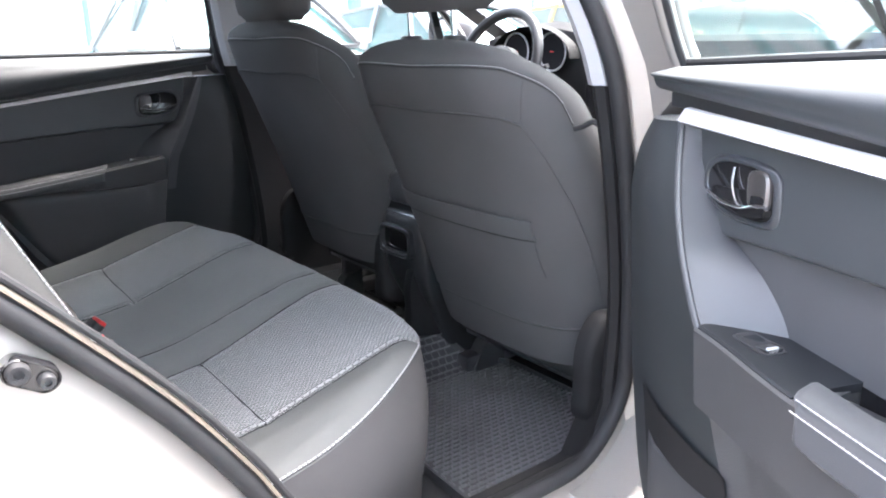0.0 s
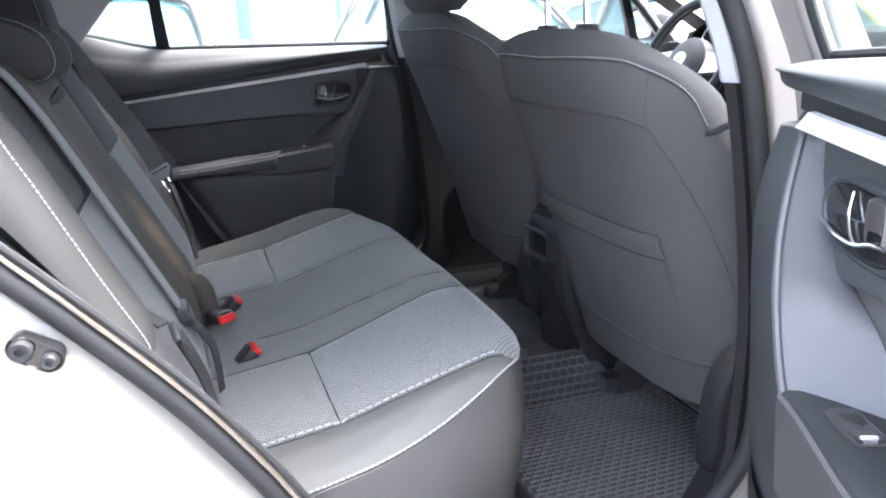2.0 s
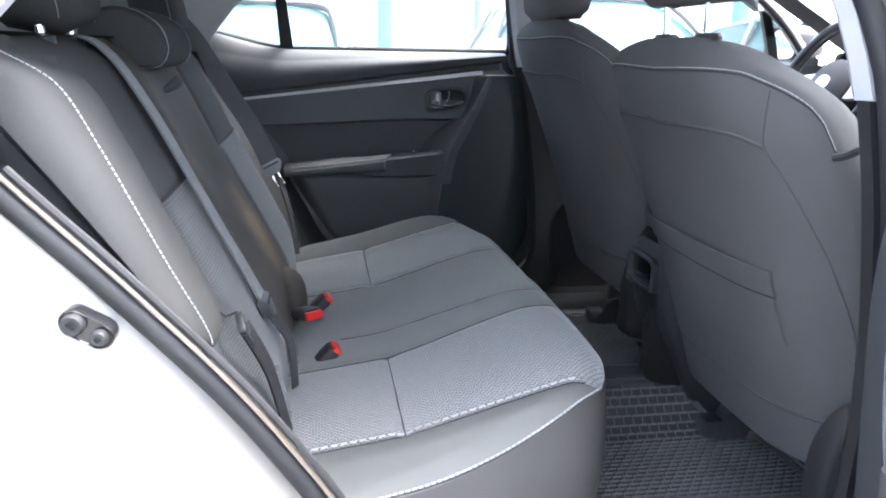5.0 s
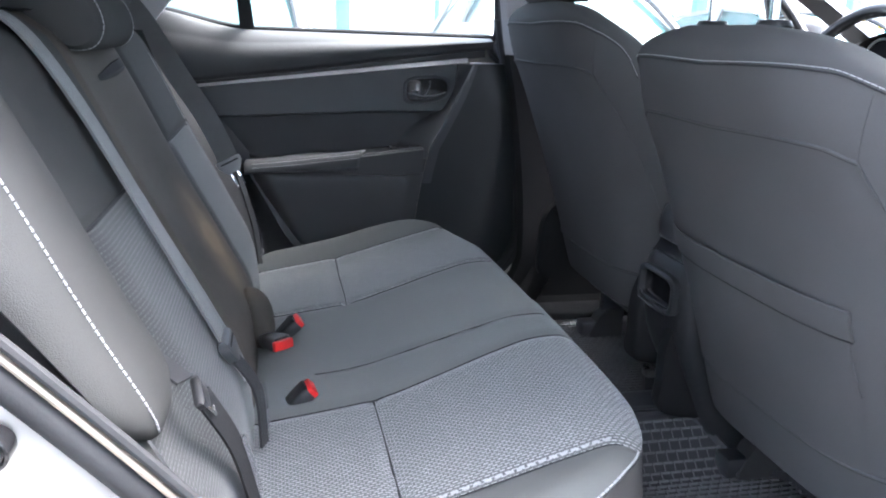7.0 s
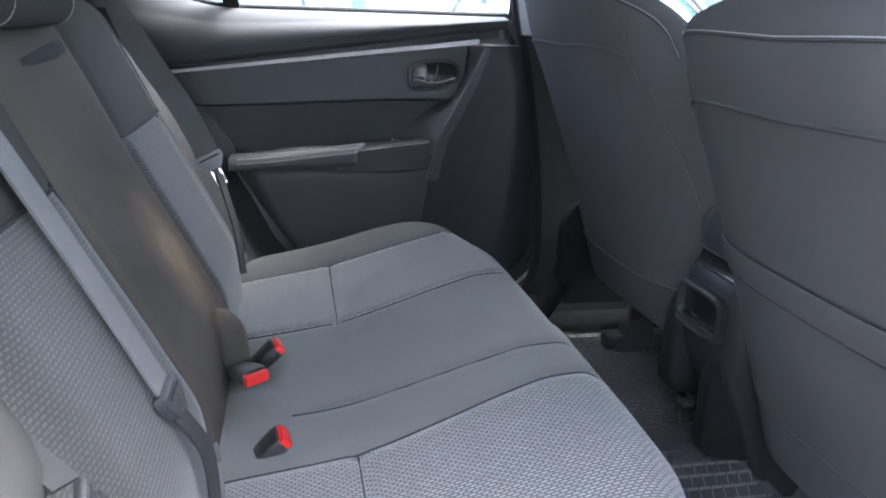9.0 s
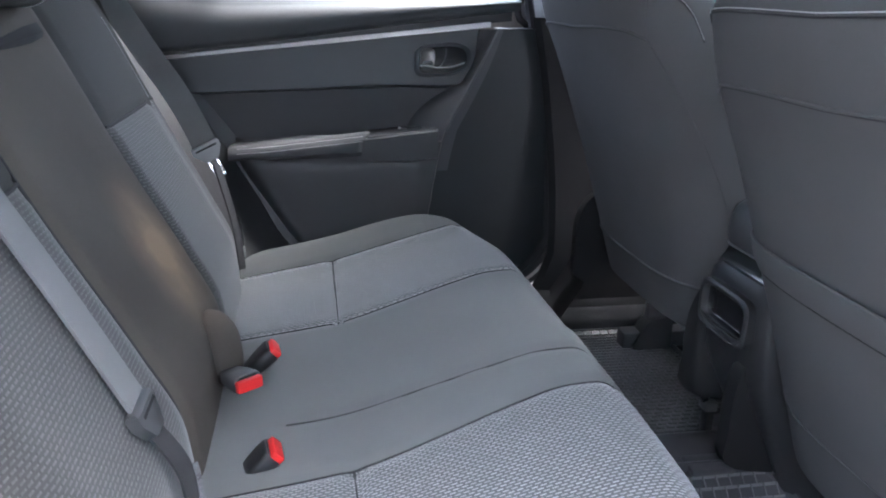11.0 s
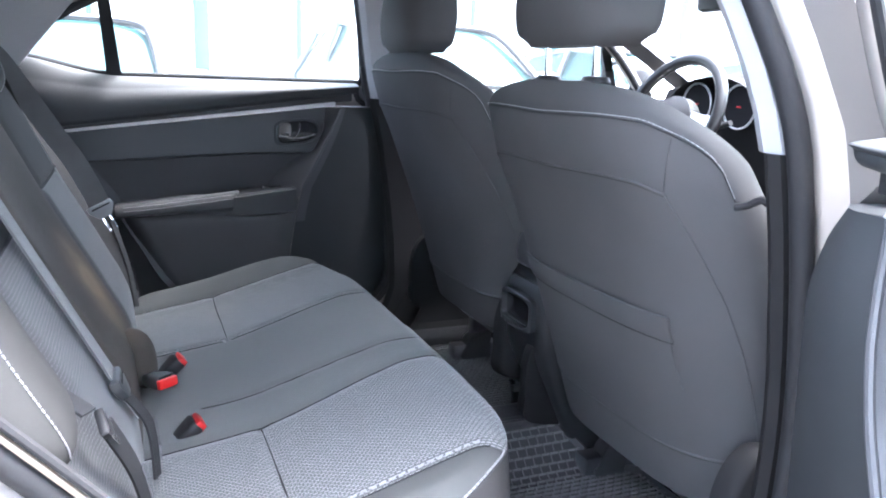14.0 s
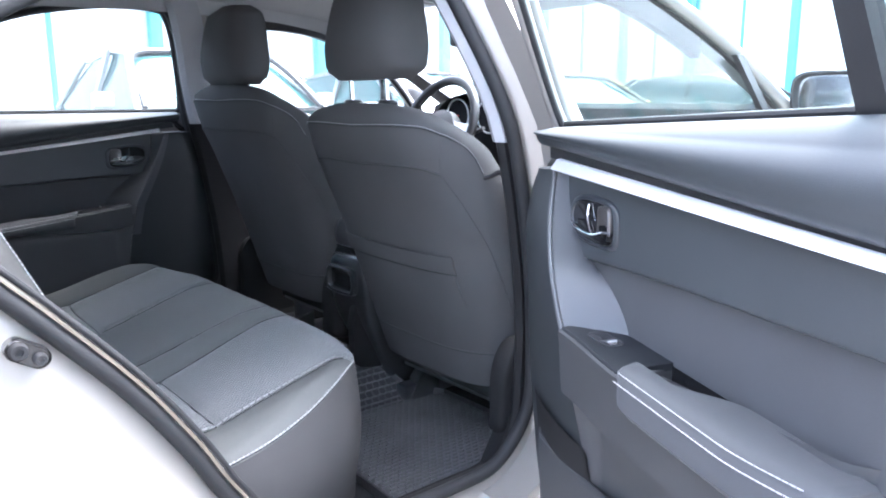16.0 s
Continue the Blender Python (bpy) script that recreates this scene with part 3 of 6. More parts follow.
def build_door(s, name, label, m, dark):
    d = thing(name, label, "car door", "rear doors", m)
    P = lambda u, v, z: (u, s * v, z)
    z0 = 0.395
    fin_at = lambda z: fin_u(z) - (0.014 if dark else 0.0)

    def body(a, b):
        z = z0 + (belt_z(a * 0.9) + 0.002 - z0) * b
        u0 = front_edge(z)
        return u0 + (rear_edge(z) - u0) * a, z

    # soft top pad: rolls over from the window and tucks under above the strip
    def pad(a, b):
        u = 0.100 + (rear_edge(1.0) - 0.102) * a
        lip = strip_z(u) + 0.029 - 0.012 * smoothstep(0.1, 0.8, u)
        top = belt_z(u)
        tip = smoothstep(0.0, 0.035, a)
        if b < 0.25:
            q = b / 0.25
            w = math.pi / 2 * q
            return P(u, BASE - 0.004 + (0.016 * math.sin(w) + 0.004) * (0.75 + 0.25 * tip), lip - 0.004 + 0.012 * (1 - math.cos(w)) - 0.004 * (1 - q))
        q = (b - 0.25) / 0.75
        v = BASE + 0.016 * (0.75 + 0.25 * tip) + 0.006 * math.sin(math.pi * min(1, q * 1.6)) * (q < 0.62) - 0.040 * q ** 2.4
        return P(u, v, lip + 0.008 + (top - lip - 0.008) * (1 - (1 - q) ** 1.15))
    part("top_pad", sheet(pad, 60, 44), SOFT, d, "slate grey soft top pad")
    part("pad_nose", loft([[P(0.100, 0.040, pad(0, b)[2]), pad(0, b)] for b in [i / 30 for i in range(31)]], closed=False), SOFT, d)
    # Black sheet behind the overhang; the pad's shade is put into its colour.
    part("strip_gap", sheet(lambda a, b: (lambda u: P(u, BASE - 0.006, strip_z(u) + 0.002 + 0.026 * b))(0.115 + (rear_edge(0.98) - 0.125) * a), 30, 2), PLASTIC, d, "dark backing that paints the shade under the pad")
    # release panel between strip and crease, with a rolled lower edge
    def release(a, b):
        zc = crease_z(0.3 + 0.5 * a)
        z = zc + (strip_z(0.17 + 0.7 * a) - zc) * b
        u = panel_u(z) + (rear_edge(z) - 0.012 - panel_u(z)) * a
        zc, zs = crease_z(u), strip_z(u)
        z = zc + (zs - zc) * b
        edge = smoothstep(0.0, 0.07, b)
        return P(u, BASE - 0.006 + 0.014 * math.sqrt(edge) * smoothstep(0, 0.02, a + 0.004) - 0.004 * b, z)
    part("release_panel", sheet(release, 60, 36), SOFT, d, "slate door panel round the release")
    def cloth(a, b):
        z = 0.745 + 0.135 * b
        u = panel_u(z) - 0.01 + (rear_edge(z) - 0.012 - panel_u(z)) * a
        return P(u, BASE - 0.004 + 0.004 * (1 - b) ** 2, z)
    part("cloth_panel", sheet(cloth, 40, 14), MIDTRIM, d, "grey cloth door panel")
    # ridge and fin paler, wing before them darker: light and shade in the colour
    def fin(a, b):
        z = 0.765 + 0.237 * b
        u0, v0, u1 = fin_at(z), fin_v(z), max(panel_u(z) + 0.006, fin_at(z) + 0.012)
        return P(u0 + (u1 - u0) * a, v0 + (BASE - 0.002 - v0) * (a ** 0.8), z)
    part("slanting_edge", sheet(fin, 14, 40), GREYPLASTIC, d, "sloping fin of the trim, paled where it is lit")
    part("fin_ridge", tube([P(fin_at(z), fin_v(z) - 0.001, z) for z in [0.79 + 0.213 * i / 40 for i in range(41)]], 0.0040, 8), GREYPLASTIC, d, "ridge of the fin, paled for its highlight")
    def wing(a, b):
        z = z0 + (1.004 - z0) * b
        u0, v0, u1, v1 = fin_at(z) - 0.001, fin_v(z) - 0.002, front_edge(z), 0.052
        return P(u0 + (u1 - u0) * a, v0 + (v1 - v0) * a + 0.016 * math.sin(math.pi * a) - 0.02 * max(0, a - 0.9) * 10 * 0.5, z)
    part("front_wing", sheet(wing, 20, 50), WING, d, "slate front of the trim, darkened for shade")
    # Paler sheet over the wing's edge, painted as the fin's lit face.
    if dark:
        part("fin_face", sheet(lambda a, b: (lambda q: P(q[0], abs(q[1]) + 0.003, q[2]))(wing(0.004 + 0.105 * a * (0.75 + 0.25 * b), 0.50 + 0.498 * b)), 4, 40), GREYPLASTIC, d, "front face of the fin, paled where it is lit")
    part("wing_top", loft([[P(wing(a, 1)[0], 0.03, 1.005), P(wing(a, 1)[0], abs(wing(a, 1)[1]), 1.004)] for a in [i / 20 for i in range(21)]], closed=False), SOFT, d)
    # lower panel under the armrest
    def lower(a, b):
        z = z0 + (0.765 - z0) * b
        u = fin_at(z) + (rear_edge(z) - fin_at(z)) * a
        v = interp(z, [(0.40, 0.092), (0.50, 0.118), (0.60, 0.120), (0.70, 0.126), (0.76, 0.100)])
        return P(u, fin_v(z) + (v - fin_v(z)) * smoothstep(0, 0.1, a) - 0.045 * smoothstep(0.85, 1.0, a), z)
    part("lower_panel", sheet(lower, 40, 40), LOWTRIM, d, "grey moulded lower door panel")
    # outer skin and the painted edge of the door between skin and trim
    part("outer_skin", sheet(lambda a, b: (lambda u, z: P(u, -0.045 - 0.02 * math.sin(3.1 * b) + 0.02 * smoothstep(0.9, 1, b), z))(*body(a, b)), 24, 20), PAINT, d, "champagne metallic outer skin")
    edge = [k / 59 for k in range(60)]
    rim = [body(0, 1 - e) for e in edge] + [body(e, 0) for e in edge[1:]] + [body(1, e) for e in edge[1:]]
    loops = []
    for k, (u, z) in enumerate(rim):
        v1 = 0.046 if k < 60 else interp(k, [(60, 0.05), (75, 0.088), (119, 0.06), (140, 0.075), (180, 0.05)])
        b = (z - z0) / 0.68
        v0 = -0.043 - 0.02 * math.sin(3.1 * b)
        loops.append([P(u, v0 + (v1 - v0) * q, z) for q in (0, 0.2, 0.5, 0.8, 1)])
    # Shut door's edge goes black in place of paint, to carry the shade there.
    part("door_edge", loft(loops, closed=False), PAINT if not dark else PLASTIC, d, "painted edge of the door" if not dark else "edge of the shut door, darkened for shade")
    part("edge_seal", tube([P(u + (0.012 if i < 59 else 0), 0.012, z) for i, (u, z) in enumerate(rim)], 0.008), RUBBER, d, "black rubber door seal")
    # bright strip
    rows = []
    for i in range(40):
        u = 0.168 + (rear_edge(0.93) - 0.178) * i / 39
        z, h = strip_z(u), (0.0058 if dark else 0.0085) * (1 - (0.45 if dark else 0.40) * i / 39)
        v = BASE + 0.008
        rows.append([P(u, v - 0.012, z - h), P(u, v + 0.010, z - h), P(u, v + 0.014, z - h * 0.7), P(u, v + 0.0125, z - h * 0.5), P(u, v + (0.0105 if dark else 0.003), z + h * 0.9), P(u, v - 0.004, z + h)])
    part("bright_strip", loft(rows), SATIN, d, "satin silver trim strip")
    # inside release: bezel, recess, lever with a bright edge, pivot
    cu, cz = 0.270, 0.936
    def ring(ru, rz, v, n=44):
        out = []
        for k in range(n):
            t = 2 * math.pi * k / n
            ct, st = math.cos(t), math.sin(t)
            e = 0.85 if ct < 0 else 0.5
            x = ru * abs(ct) ** e * (1 if ct > 0 else -1)
            z = rz * abs(st) ** e * (1 if st > 0 else -1)
            out.append(P(cu + x, v, cz + z - 0.10 * x))
        return out
    vb = BASE + 0.006
    part("release_bezel", loft([ring(0.064, 0.036, vb - 0.006), ring(0.063, 0.035, vb + 0.002), ring(0.059, 0.032, vb + 0.005), ring(0.055, 0.029, vb + 0.005), ring(0.052, 0.027, vb + 0.002)], caps=False), BEZEL, d, "grey rounded bezel of the release")
    part("release_bowl", loft([ring(0.053, 0.028, vb + 0.004), ring(0.048, 0.024, vb + 0.0012), ring(0.02, 0.01, vb + 0.0008)]), GLOSS, d, "black release recess")
    lever = part("release_lever", loft([[P(cu + x, vb + v, cz + z + h) for h, v in ((-0.5 * w, 0.004), (0.5 * w, 0.003), (0.5 * w, 0.007), (-0.5 * w, 0.010))] for x, z, w in ((-0.040, -0.006, 0.012), (-0.02, -0.010, 0.020), (0.01, -0.012, 0.026), (0.034, -0.012, 0.028), (0.046, -0.012, 0.022))]), GLOSS, d, "black release lever")
    part("lever_edge", tube(smooth_path([P(cu - 0.047, vb + 0.010, cz - 0.006), P(cu - 0.02, vb + 0.012, cz - 0.014), P(cu + 0.012, vb + 0.012, cz - 0.017), P(cu + 0.036, vb + 0.011, cz - 0.012), P(cu + 0.052, vb + 0.010, cz - 0.012)], 6), 0.0034 if dark else 0.0020, 8), CHROME, lever, "chrome lever edge")
    part("lever_web", tube(smooth_path([P(cu - 0.006, vb + 0.006, cz + 0.024), P(cu - 0.005, vb + 0.009, cz + 0.006), P(cu + 0.004, vb + 0.011, cz - 0.010), P(cu + 0.014, vb + 0.011, cz - 0.018)], 6), 0.0015, 8), CHROME, lever, "chrome inner rib")
    part("release_pivot", loft([[P(cu + 0.034 + w * (1 if math.cos(t) > 0 else -1) * abs(math.cos(t)) ** 0.5, vb + v, cz + 0.003 + h * (1 if math.sin(t) > 0 else -1) * abs(math.sin(t)) ** 0.5) for t in (2 * math.pi * k / 24 for k in range(24))] for w, h, v in ((0.017, 0.021, 0.001), (0.017, 0.021, 0.007), (0.014, 0.018, 0.009), (0.010, 0.014, 0.0075))]), PIVOT, d, "grey boxed lever pivot")
    # armrest: body, soft pad with two stitched lines, switch plate, pull cup
    arm_end = rear_edge(0.76) - 0.035
    drop, under = (0.062, 0.074) if dark else (0.090, 0.115)
    def taper(u):
        return 1.0 if not dark else 1 - 0.80 * smoothstep(0.30, arm_end, u)
    def arm_top(u):
        return 0.793 - 0.055 * (u - 0.28) / 0.5
    def arm_out(u):
        return 0.156 + 0.010 * smoothstep(0.30, 0.44, u) - 0.03 * smoothstep(0.62, 0.80, u)
    rows = []
    for i in range(40):
        u = 0.287 + (arm_end - 0.287) * i / 39
        t, o = arm_top(u), arm_out(u)
        face, tuck = drop * taper(u), under * taper(u)
        if 0.44 < u < 0.575:
            rows.append([P(u, 0.118, t - 0.06), P(u, 0.120, t - 0.004), P(u, o - 0.0025, t), P(u, o, t - 0.003), P(u, o - 0.004, t - face), P(u, 0.118, t - tuck), P(u, 0.07, t - tuck - 0.005)])
        else:
            rows.append([P(u, 0.07, t - 0.06), P(u, 0.07, t - 0.002), P(u, o - 0.0025, t), P(u, o, t - 0.003), P(u, o - 0.004, t - face), P(u, 0.118, t - tuck), P(u, 0.07, t - tuck - 0.005)])
    part("armrest_body", loft(rows), LOWTRIM, d, "slate armrest moulding")
    rows = []
    for i in range(48):
        u = 0.432 + (arm_end - 0.432) * i / 47
        t, o = arm_top(u), arm_out(u)
        inn = 0.081 + 0.041 * (1 - smoothstep(0.495, 0.585, u))
        e = 0.004 if 0 < i < 47 else 0.0
        k = 1.0 if not dark else 0.30 + 0.70 * taper(u)
        du = 0.022 * smoothstep(0.0, 1.0, 1 - i / 8) if i < 8 else 0.0
        rows.append([P(u, inn, t - 0.012), P(u, inn + 0.002, t + 0.001 + e), P(u, inn + 0.010, t + 0.006 + e), P(u + du * 0.4, o - 0.012, t + 0.006 + e), P(u + du * 0.6, o - 0.003, t + 0.003 + e), P(u + du, o + 0.003 + e, t - 0.006), P(u + du, o + 0.004 + e, t - 0.032 * k), P(u + du, o - 0.004, t - 0.045 * k)])
    part("armrest_pad", loft(rows), MIDTRIM, d, "grey padded armrest top")
    for k in (0, 1):
        pts = [P(u, arm_out(u) + (0.0072 if k else 0.001), arm_top(u) - (0.0035 if k else -0.0058)) for u in [0.452 + (arm_end - 0.465) * i / 60 for i in range(61)]]
        stitches(pts, d, 0.0008 if not dark else 0.0006, 0.0058, 0.0012)
    rows = []
    for i in range(10):
        u = 0.290 + 0.152 * i / 9
        t, o = arm_top(u) + 0.0005, arm_out(u)
        rows.append([P(u, 0.07, t - 0.006), P(u, 0.07, t + 0.003), P(u, o - 0.0055, t + 0.003), P(u, o - 0.003, t + 0.0008), P(u, o - 0.003, t - 0.006)])
    plate = part("switch_plate", loft(rows), SWITCHPLATE, d, "slate window switch plate", smooth=False)
    tz = arm_top(0.35) + 0.0040
    # Nearly flush pad; its dark colour paints the shade of a recess.
    part("switch_well", loft([[P(0.347 + w * (1 if math.cos(t) > 0 else -1) * abs(math.cos(t)) ** 0.35, 0.120 + h * (1 if math.sin(t) > 0 else -1) * abs(math.sin(t)) ** 0.35, tz + dz - 0.11 * w * math.cos(t)) for t in (2 * math.pi * k / 24 for k in range(24))] for w, h, dz in ((0.027, 0.0155, -0.003), (0.027, 0.0155, 0.0012), (0.025, 0.0135, 0.0014), (0.024, 0.0125, 0.0004))]), SEAM, plate, "dark flush pad painting the window switch recess")
    part("window_switch", loft([[P(0.352 + q * 0.018, 0.120 + w, tz - 0.0012 + h - 0.002 * q) for w, h in ((-0.0095, -0.003), (-0.0095, 0.0015 + 0.003 * q), (0.0095, 0.0015 + 0.003 * q), (0.0095, -0.003))] for q in (0.0, 0.5, 1.0)]), PLASTIC, plate, "black window switch")
    part("switch_tip", slab(0.3660, 0.3700, *sorted((s * 0.1150, s * 0.1280)), tz - 0.003, tz + 0.0034, 0.001), SATIN, plate, "bright switch tip")
    part("pull_cup", loft([[P(u, v, arm_top(u) - dz) for v, dz in ((0.0835, 0.0), (0.086, 0.055), (0.114, 0.055), (0.119, 0.002))] for u in (0.442, 0.46, 0.50, 0.54, 0.575)], closed=False), GLOSS, d, "black pull cup in the armrest")
    # lower pocket: curved lip over a dark sheet that paints the shade inside
    if not dark:
        def wing_v(u, z):
            a = (fin_at(z) - u) / (fin_at(z) - front_edge(z))
            return fin_v(z) - 0.002 + (0.054 - fin_v(z)) * a + 0.016 * math.sin(math.pi * max(0.0, min(1.0, a)))
        rows = []
        for i in range(34):
            q = i / 33
            u = 0.095 + 0.37 * q
            top = 0.588 - 0.030 * (1 - smoothstep(0.0, 0.10, q)) * -1 - 0.012 * math.sin(math.pi * min(1.0, 0.15 + q))
            o = 0.070 + 0.040 * math.sqrt(smoothstep(-0.02, 0.16, q)) + 0.036 * q - (0.03 if i in (0, 33) else 0)
            rows.append([P(u, o - 0.04, 0.40), P(u, o - 0.010, 0.42), P(u, o - 0.002, 0.47), P(u, o + 0.001, top - 0.010), P(u, o - 0.001, top - 0.002), P(u, o - 0.004, top), P(u, o - 0.008, top - 0.002), P(u, o - 0.014, top - 0.09)])
        part("door_pocket", loft(rows), LOWTRIM, d, "grey door pocket lip")
        part("pocket_shade", sheet(lambda a, b: (lambda u, z: P(u, wing_v(u, z) + 0.003 + 0.004 * math.sin(math.pi * a), z))(0.098 + (fin_at(0.56) - 0.094) * a, 0.46 + (0.185 - 0.02 * a) * b), 20, 10), DARKTRIM, d, "dark sheet painting the shade inside the pocket")
        # Satin sliver added for the glint on an edge inside the pocket.
        part("pocket_glint", slab(0.250, 0.285, *sorted((-s * -0.121, -s * -0.126)), 0.598, 0.603, 0.001), SATIN, d, "satin sliver standing for a glint inside the pocket")
    # window: frame, divider, panes
    DV = 0.700 if dark else 0.652
    def lean(z):
        return 0.030 + 0.48 * max(0.0, z - 1.06)
    top = [(0.07, 1.06), (0.075, 1.12), (0.105, 1.25), (0.135, 1.345), (0.17, 1.372), (0.30, 1.378), (0.50, 1.362), (0.64, 1.322), (0.74, 1.272), (0.86, 1.195), (0.965, 1.122)]
    tp = [P(p.x, lean(p.y), p.y) for p in smooth_path([(u, z, 0) for u, z in top], 6)]
    part("window_frame", tube(tp, 0.0125, 10), PAINT, d, "champagne painted window frame")
    part("glass_seal", tube([(p[0] + (0.011 if p[0] < 0.14 else 0.0), p[1] + s * 0.004, p[2] - (0.011 if p[0] >= 0.14 else 0.0)) for p in tp], 0.0055, 8), RUBBER, d, "black glass seal")
    part("frame_line", tube([(p[0] - (0.013 if p[0] < 0.14 else 0.0), p[1] + s * 0.003, p[2] + (0.013 if p[0] >= 0.14 else 0.0)) for p in tp], 0.003, 6), RUBBER, d, "thin dark rubber line")
    part("frame_outer", tube([(p[0] - 0.012 * (p[0] < 0.14), p[1] - s * 0.018, p[2] + 0.014 * (p[0] > 0.13)) for p in tp], 0.017, 10), PAINT, d, "champagne painted window frame")
    part("belt_seal", tube([P(0.07 + 0.89 * i / 30, lean(1.06) + 0.004, belt_z(0.07 + 0.89 * i / 30) + 0.004) for i in range(31)], 0.006), RUBBER, d, "black belt seal")
    part("divider_bar", loft([[P(DV + 0.022 * q, lean(z) - 0.010, z), P(DV + 0.022 * q, lean(z) + 0.014, z), P(DV + 0.035 + 0.012 * q, lean(z) + 0.014, z), P(DV + 0.035 + 0.012 * q, lean(z) - 0.010, z)] for q, z in [(i / 8, 1.065 + 0.215 * i / 8) for i in range(9)]]), PLASTIC, d, "black quarter window divider")
    def pane(u0, u1):
        tops = sorted(((p[0], p[2]) for p in tp[6:]), key=lambda q: q[0])
        def f(a, b):
            u = u0 + (u1 - u0) * a
            zt = belt_z(u)
            for (ua, za), (ub, zb) in zip(tops, tops[1:]):
                if ua <= u <= ub:
                    zt = za + (zb - za) * (u - ua) / max(1e-6, ub - ua)
            z = belt_z(u) - 0.01 + (zt - belt_z(u) + 0.01) * b
            return P(u, lean(z), z)
        return f
    for u0, u1 in ((0.078, 0.722), (0.722, 0.96)):
        g = part("window_pane", sheet(pane(u0, u1), 30, 10), GLASS if dark else NEAR_GLASS, d, "clear side window")
        g.visible_shadow = False
    return d


near_door = build_door(-1, "rear_door", "wide open rear door with slate trim and satin strip", pose(HINGE_X, -HINGE_Y, -0.012, 0, 0, 180 + SWING) @ Matrix.Translation((0, 0, 1)) @ pose(0, 0, 0, 0, -3, 0) @ Matrix.Translation((0, 0, -1)), False)
far_door = build_door(1, "rear_door", "shut rear door with slate trim and satin strip", pose(HINGE_X, HINGE_Y + 0.014, 0, 0, 0, 180), True)
part("check_strap", slab(0.0, 0.12, -0.03, 0.0, 0.62, 0.64, 0.004), STEEL, near_door, "steel door check strap")


# ---- rear bench ----
bench = thing("rear_bench", "grey cloth rear bench seat with woven outer inserts", "car seat")
PROFILE = [(-0.24, 0.512), (-0.15, 0.526), (0.0, 0.549), (0.10, 0.577), (0.20, 0.606), (0.26, 0.620), (0.30, 0.622), (0.345, 0.610)]
OUTLINE = [(0, 0.345), (0.20, 0.343), (0.34, 0.337), (0.44, 0.311), (0.51, 0.274), (0.56, 0.228), (0.605, 0.150), (0.640, 0.045), (0.657, -0.06), (0.666, -0.24)]


def bench_front(y):
    return interp(abs(y), OUTLINE)


def insert_edge(x, y):
    """Distance of a woven insert's inner edge from the middle of the car."""
    return 0.206 - 0.036 * smoothstep(-0.02, 0.29, x) if y < 0 else 0.214 + 0.024 * smoothstep(0.0, 0.29, x)


def bench_z(x, y):
    z = interp(x, PROFILE)
    hump = 0.034 * math.exp(-((y - 0.565) / 0.075) ** 2) if y > 0 else 0.022 * smoothstep(0.485, 0.575, -y)
    z += hump * smoothstep(-0.40, 0.05, x) - 0.008 * math.exp(-(y / 0.16) ** 2) * smoothstep(0.3, -0.1, x)
    z -= 0.005 * math.exp(-((abs(y) - insert_edge(x, y)) / 0.010) ** 2)
    z -= 0.004 * math.exp(-((y + 0.075) / 0.008) ** 2) * smoothstep(-0.12, -0.02, x)
    z -= 0.007 * math.exp(-((x - 0.0) / 0.009) ** 2) * smoothstep(0.20, 0.215, abs(y)) * smoothstep(0.505, 0.48, abs(y))
    z -= 0.004 * math.exp(-((abs(y) - 0.492) / 0.008) ** 2)
    f = bench_front(y)
    slope = (bench_front(abs(y) + 0.002) - bench_front(abs(y) - 0.002)) / 0.004
    d = max(0.0, f - x) / math.sqrt(1 + slope * slope)
    return z - (0.034 if y > 0 else 0.022) * (0.35 + 0.65 * smoothstep(-0.12, 0.12, x)) * max(0.0, 1 - d / 0.05) ** 2.2


def bench_patch(y0, y1, x0, ny, lo=0.0, hi=0.8, lift=0.0, down=0.335):
    """y0 or y1 within 0.3 of the middle: that edge follows the woven insert's edge."""
    def f(k, b):
        a = lo + (hi - lo) * k
        xa = x0 + (bench_front(0.2) - x0) * (1 - (1 - min(1.0, a / 0.8)) ** 1.5)
        ya, yb = [(1 if v > 0 else -1) * insert_edge(xa, v) if abs(v) < 0.3 else v for v in (y0, y1)]
        y = ya + (yb - ya) * b
        fr = bench_front(y)
        if a <= 0.8:
            x = x0 + (fr - x0) * (1 - (1 - a / 0.8) ** 1.5)
            return (x, y, bench_z(x, y) + lift)
        q = (a - 0.8) / 0.2
        z1 = bench_z(fr, y)
        bulge = 0.012 * math.sin(math.pi * min(1.0, q * 1.15))
        return (fr + bulge - 0.006 * q, y + (0.010 if y > 0 else -0.010) * smoothstep(0.4, 0.6, abs(y)) * math.sin(math.pi * q), z1 - (z1 - down) * q)
    return sheet(f, 72 if lo < 0.5 else 16, ny)


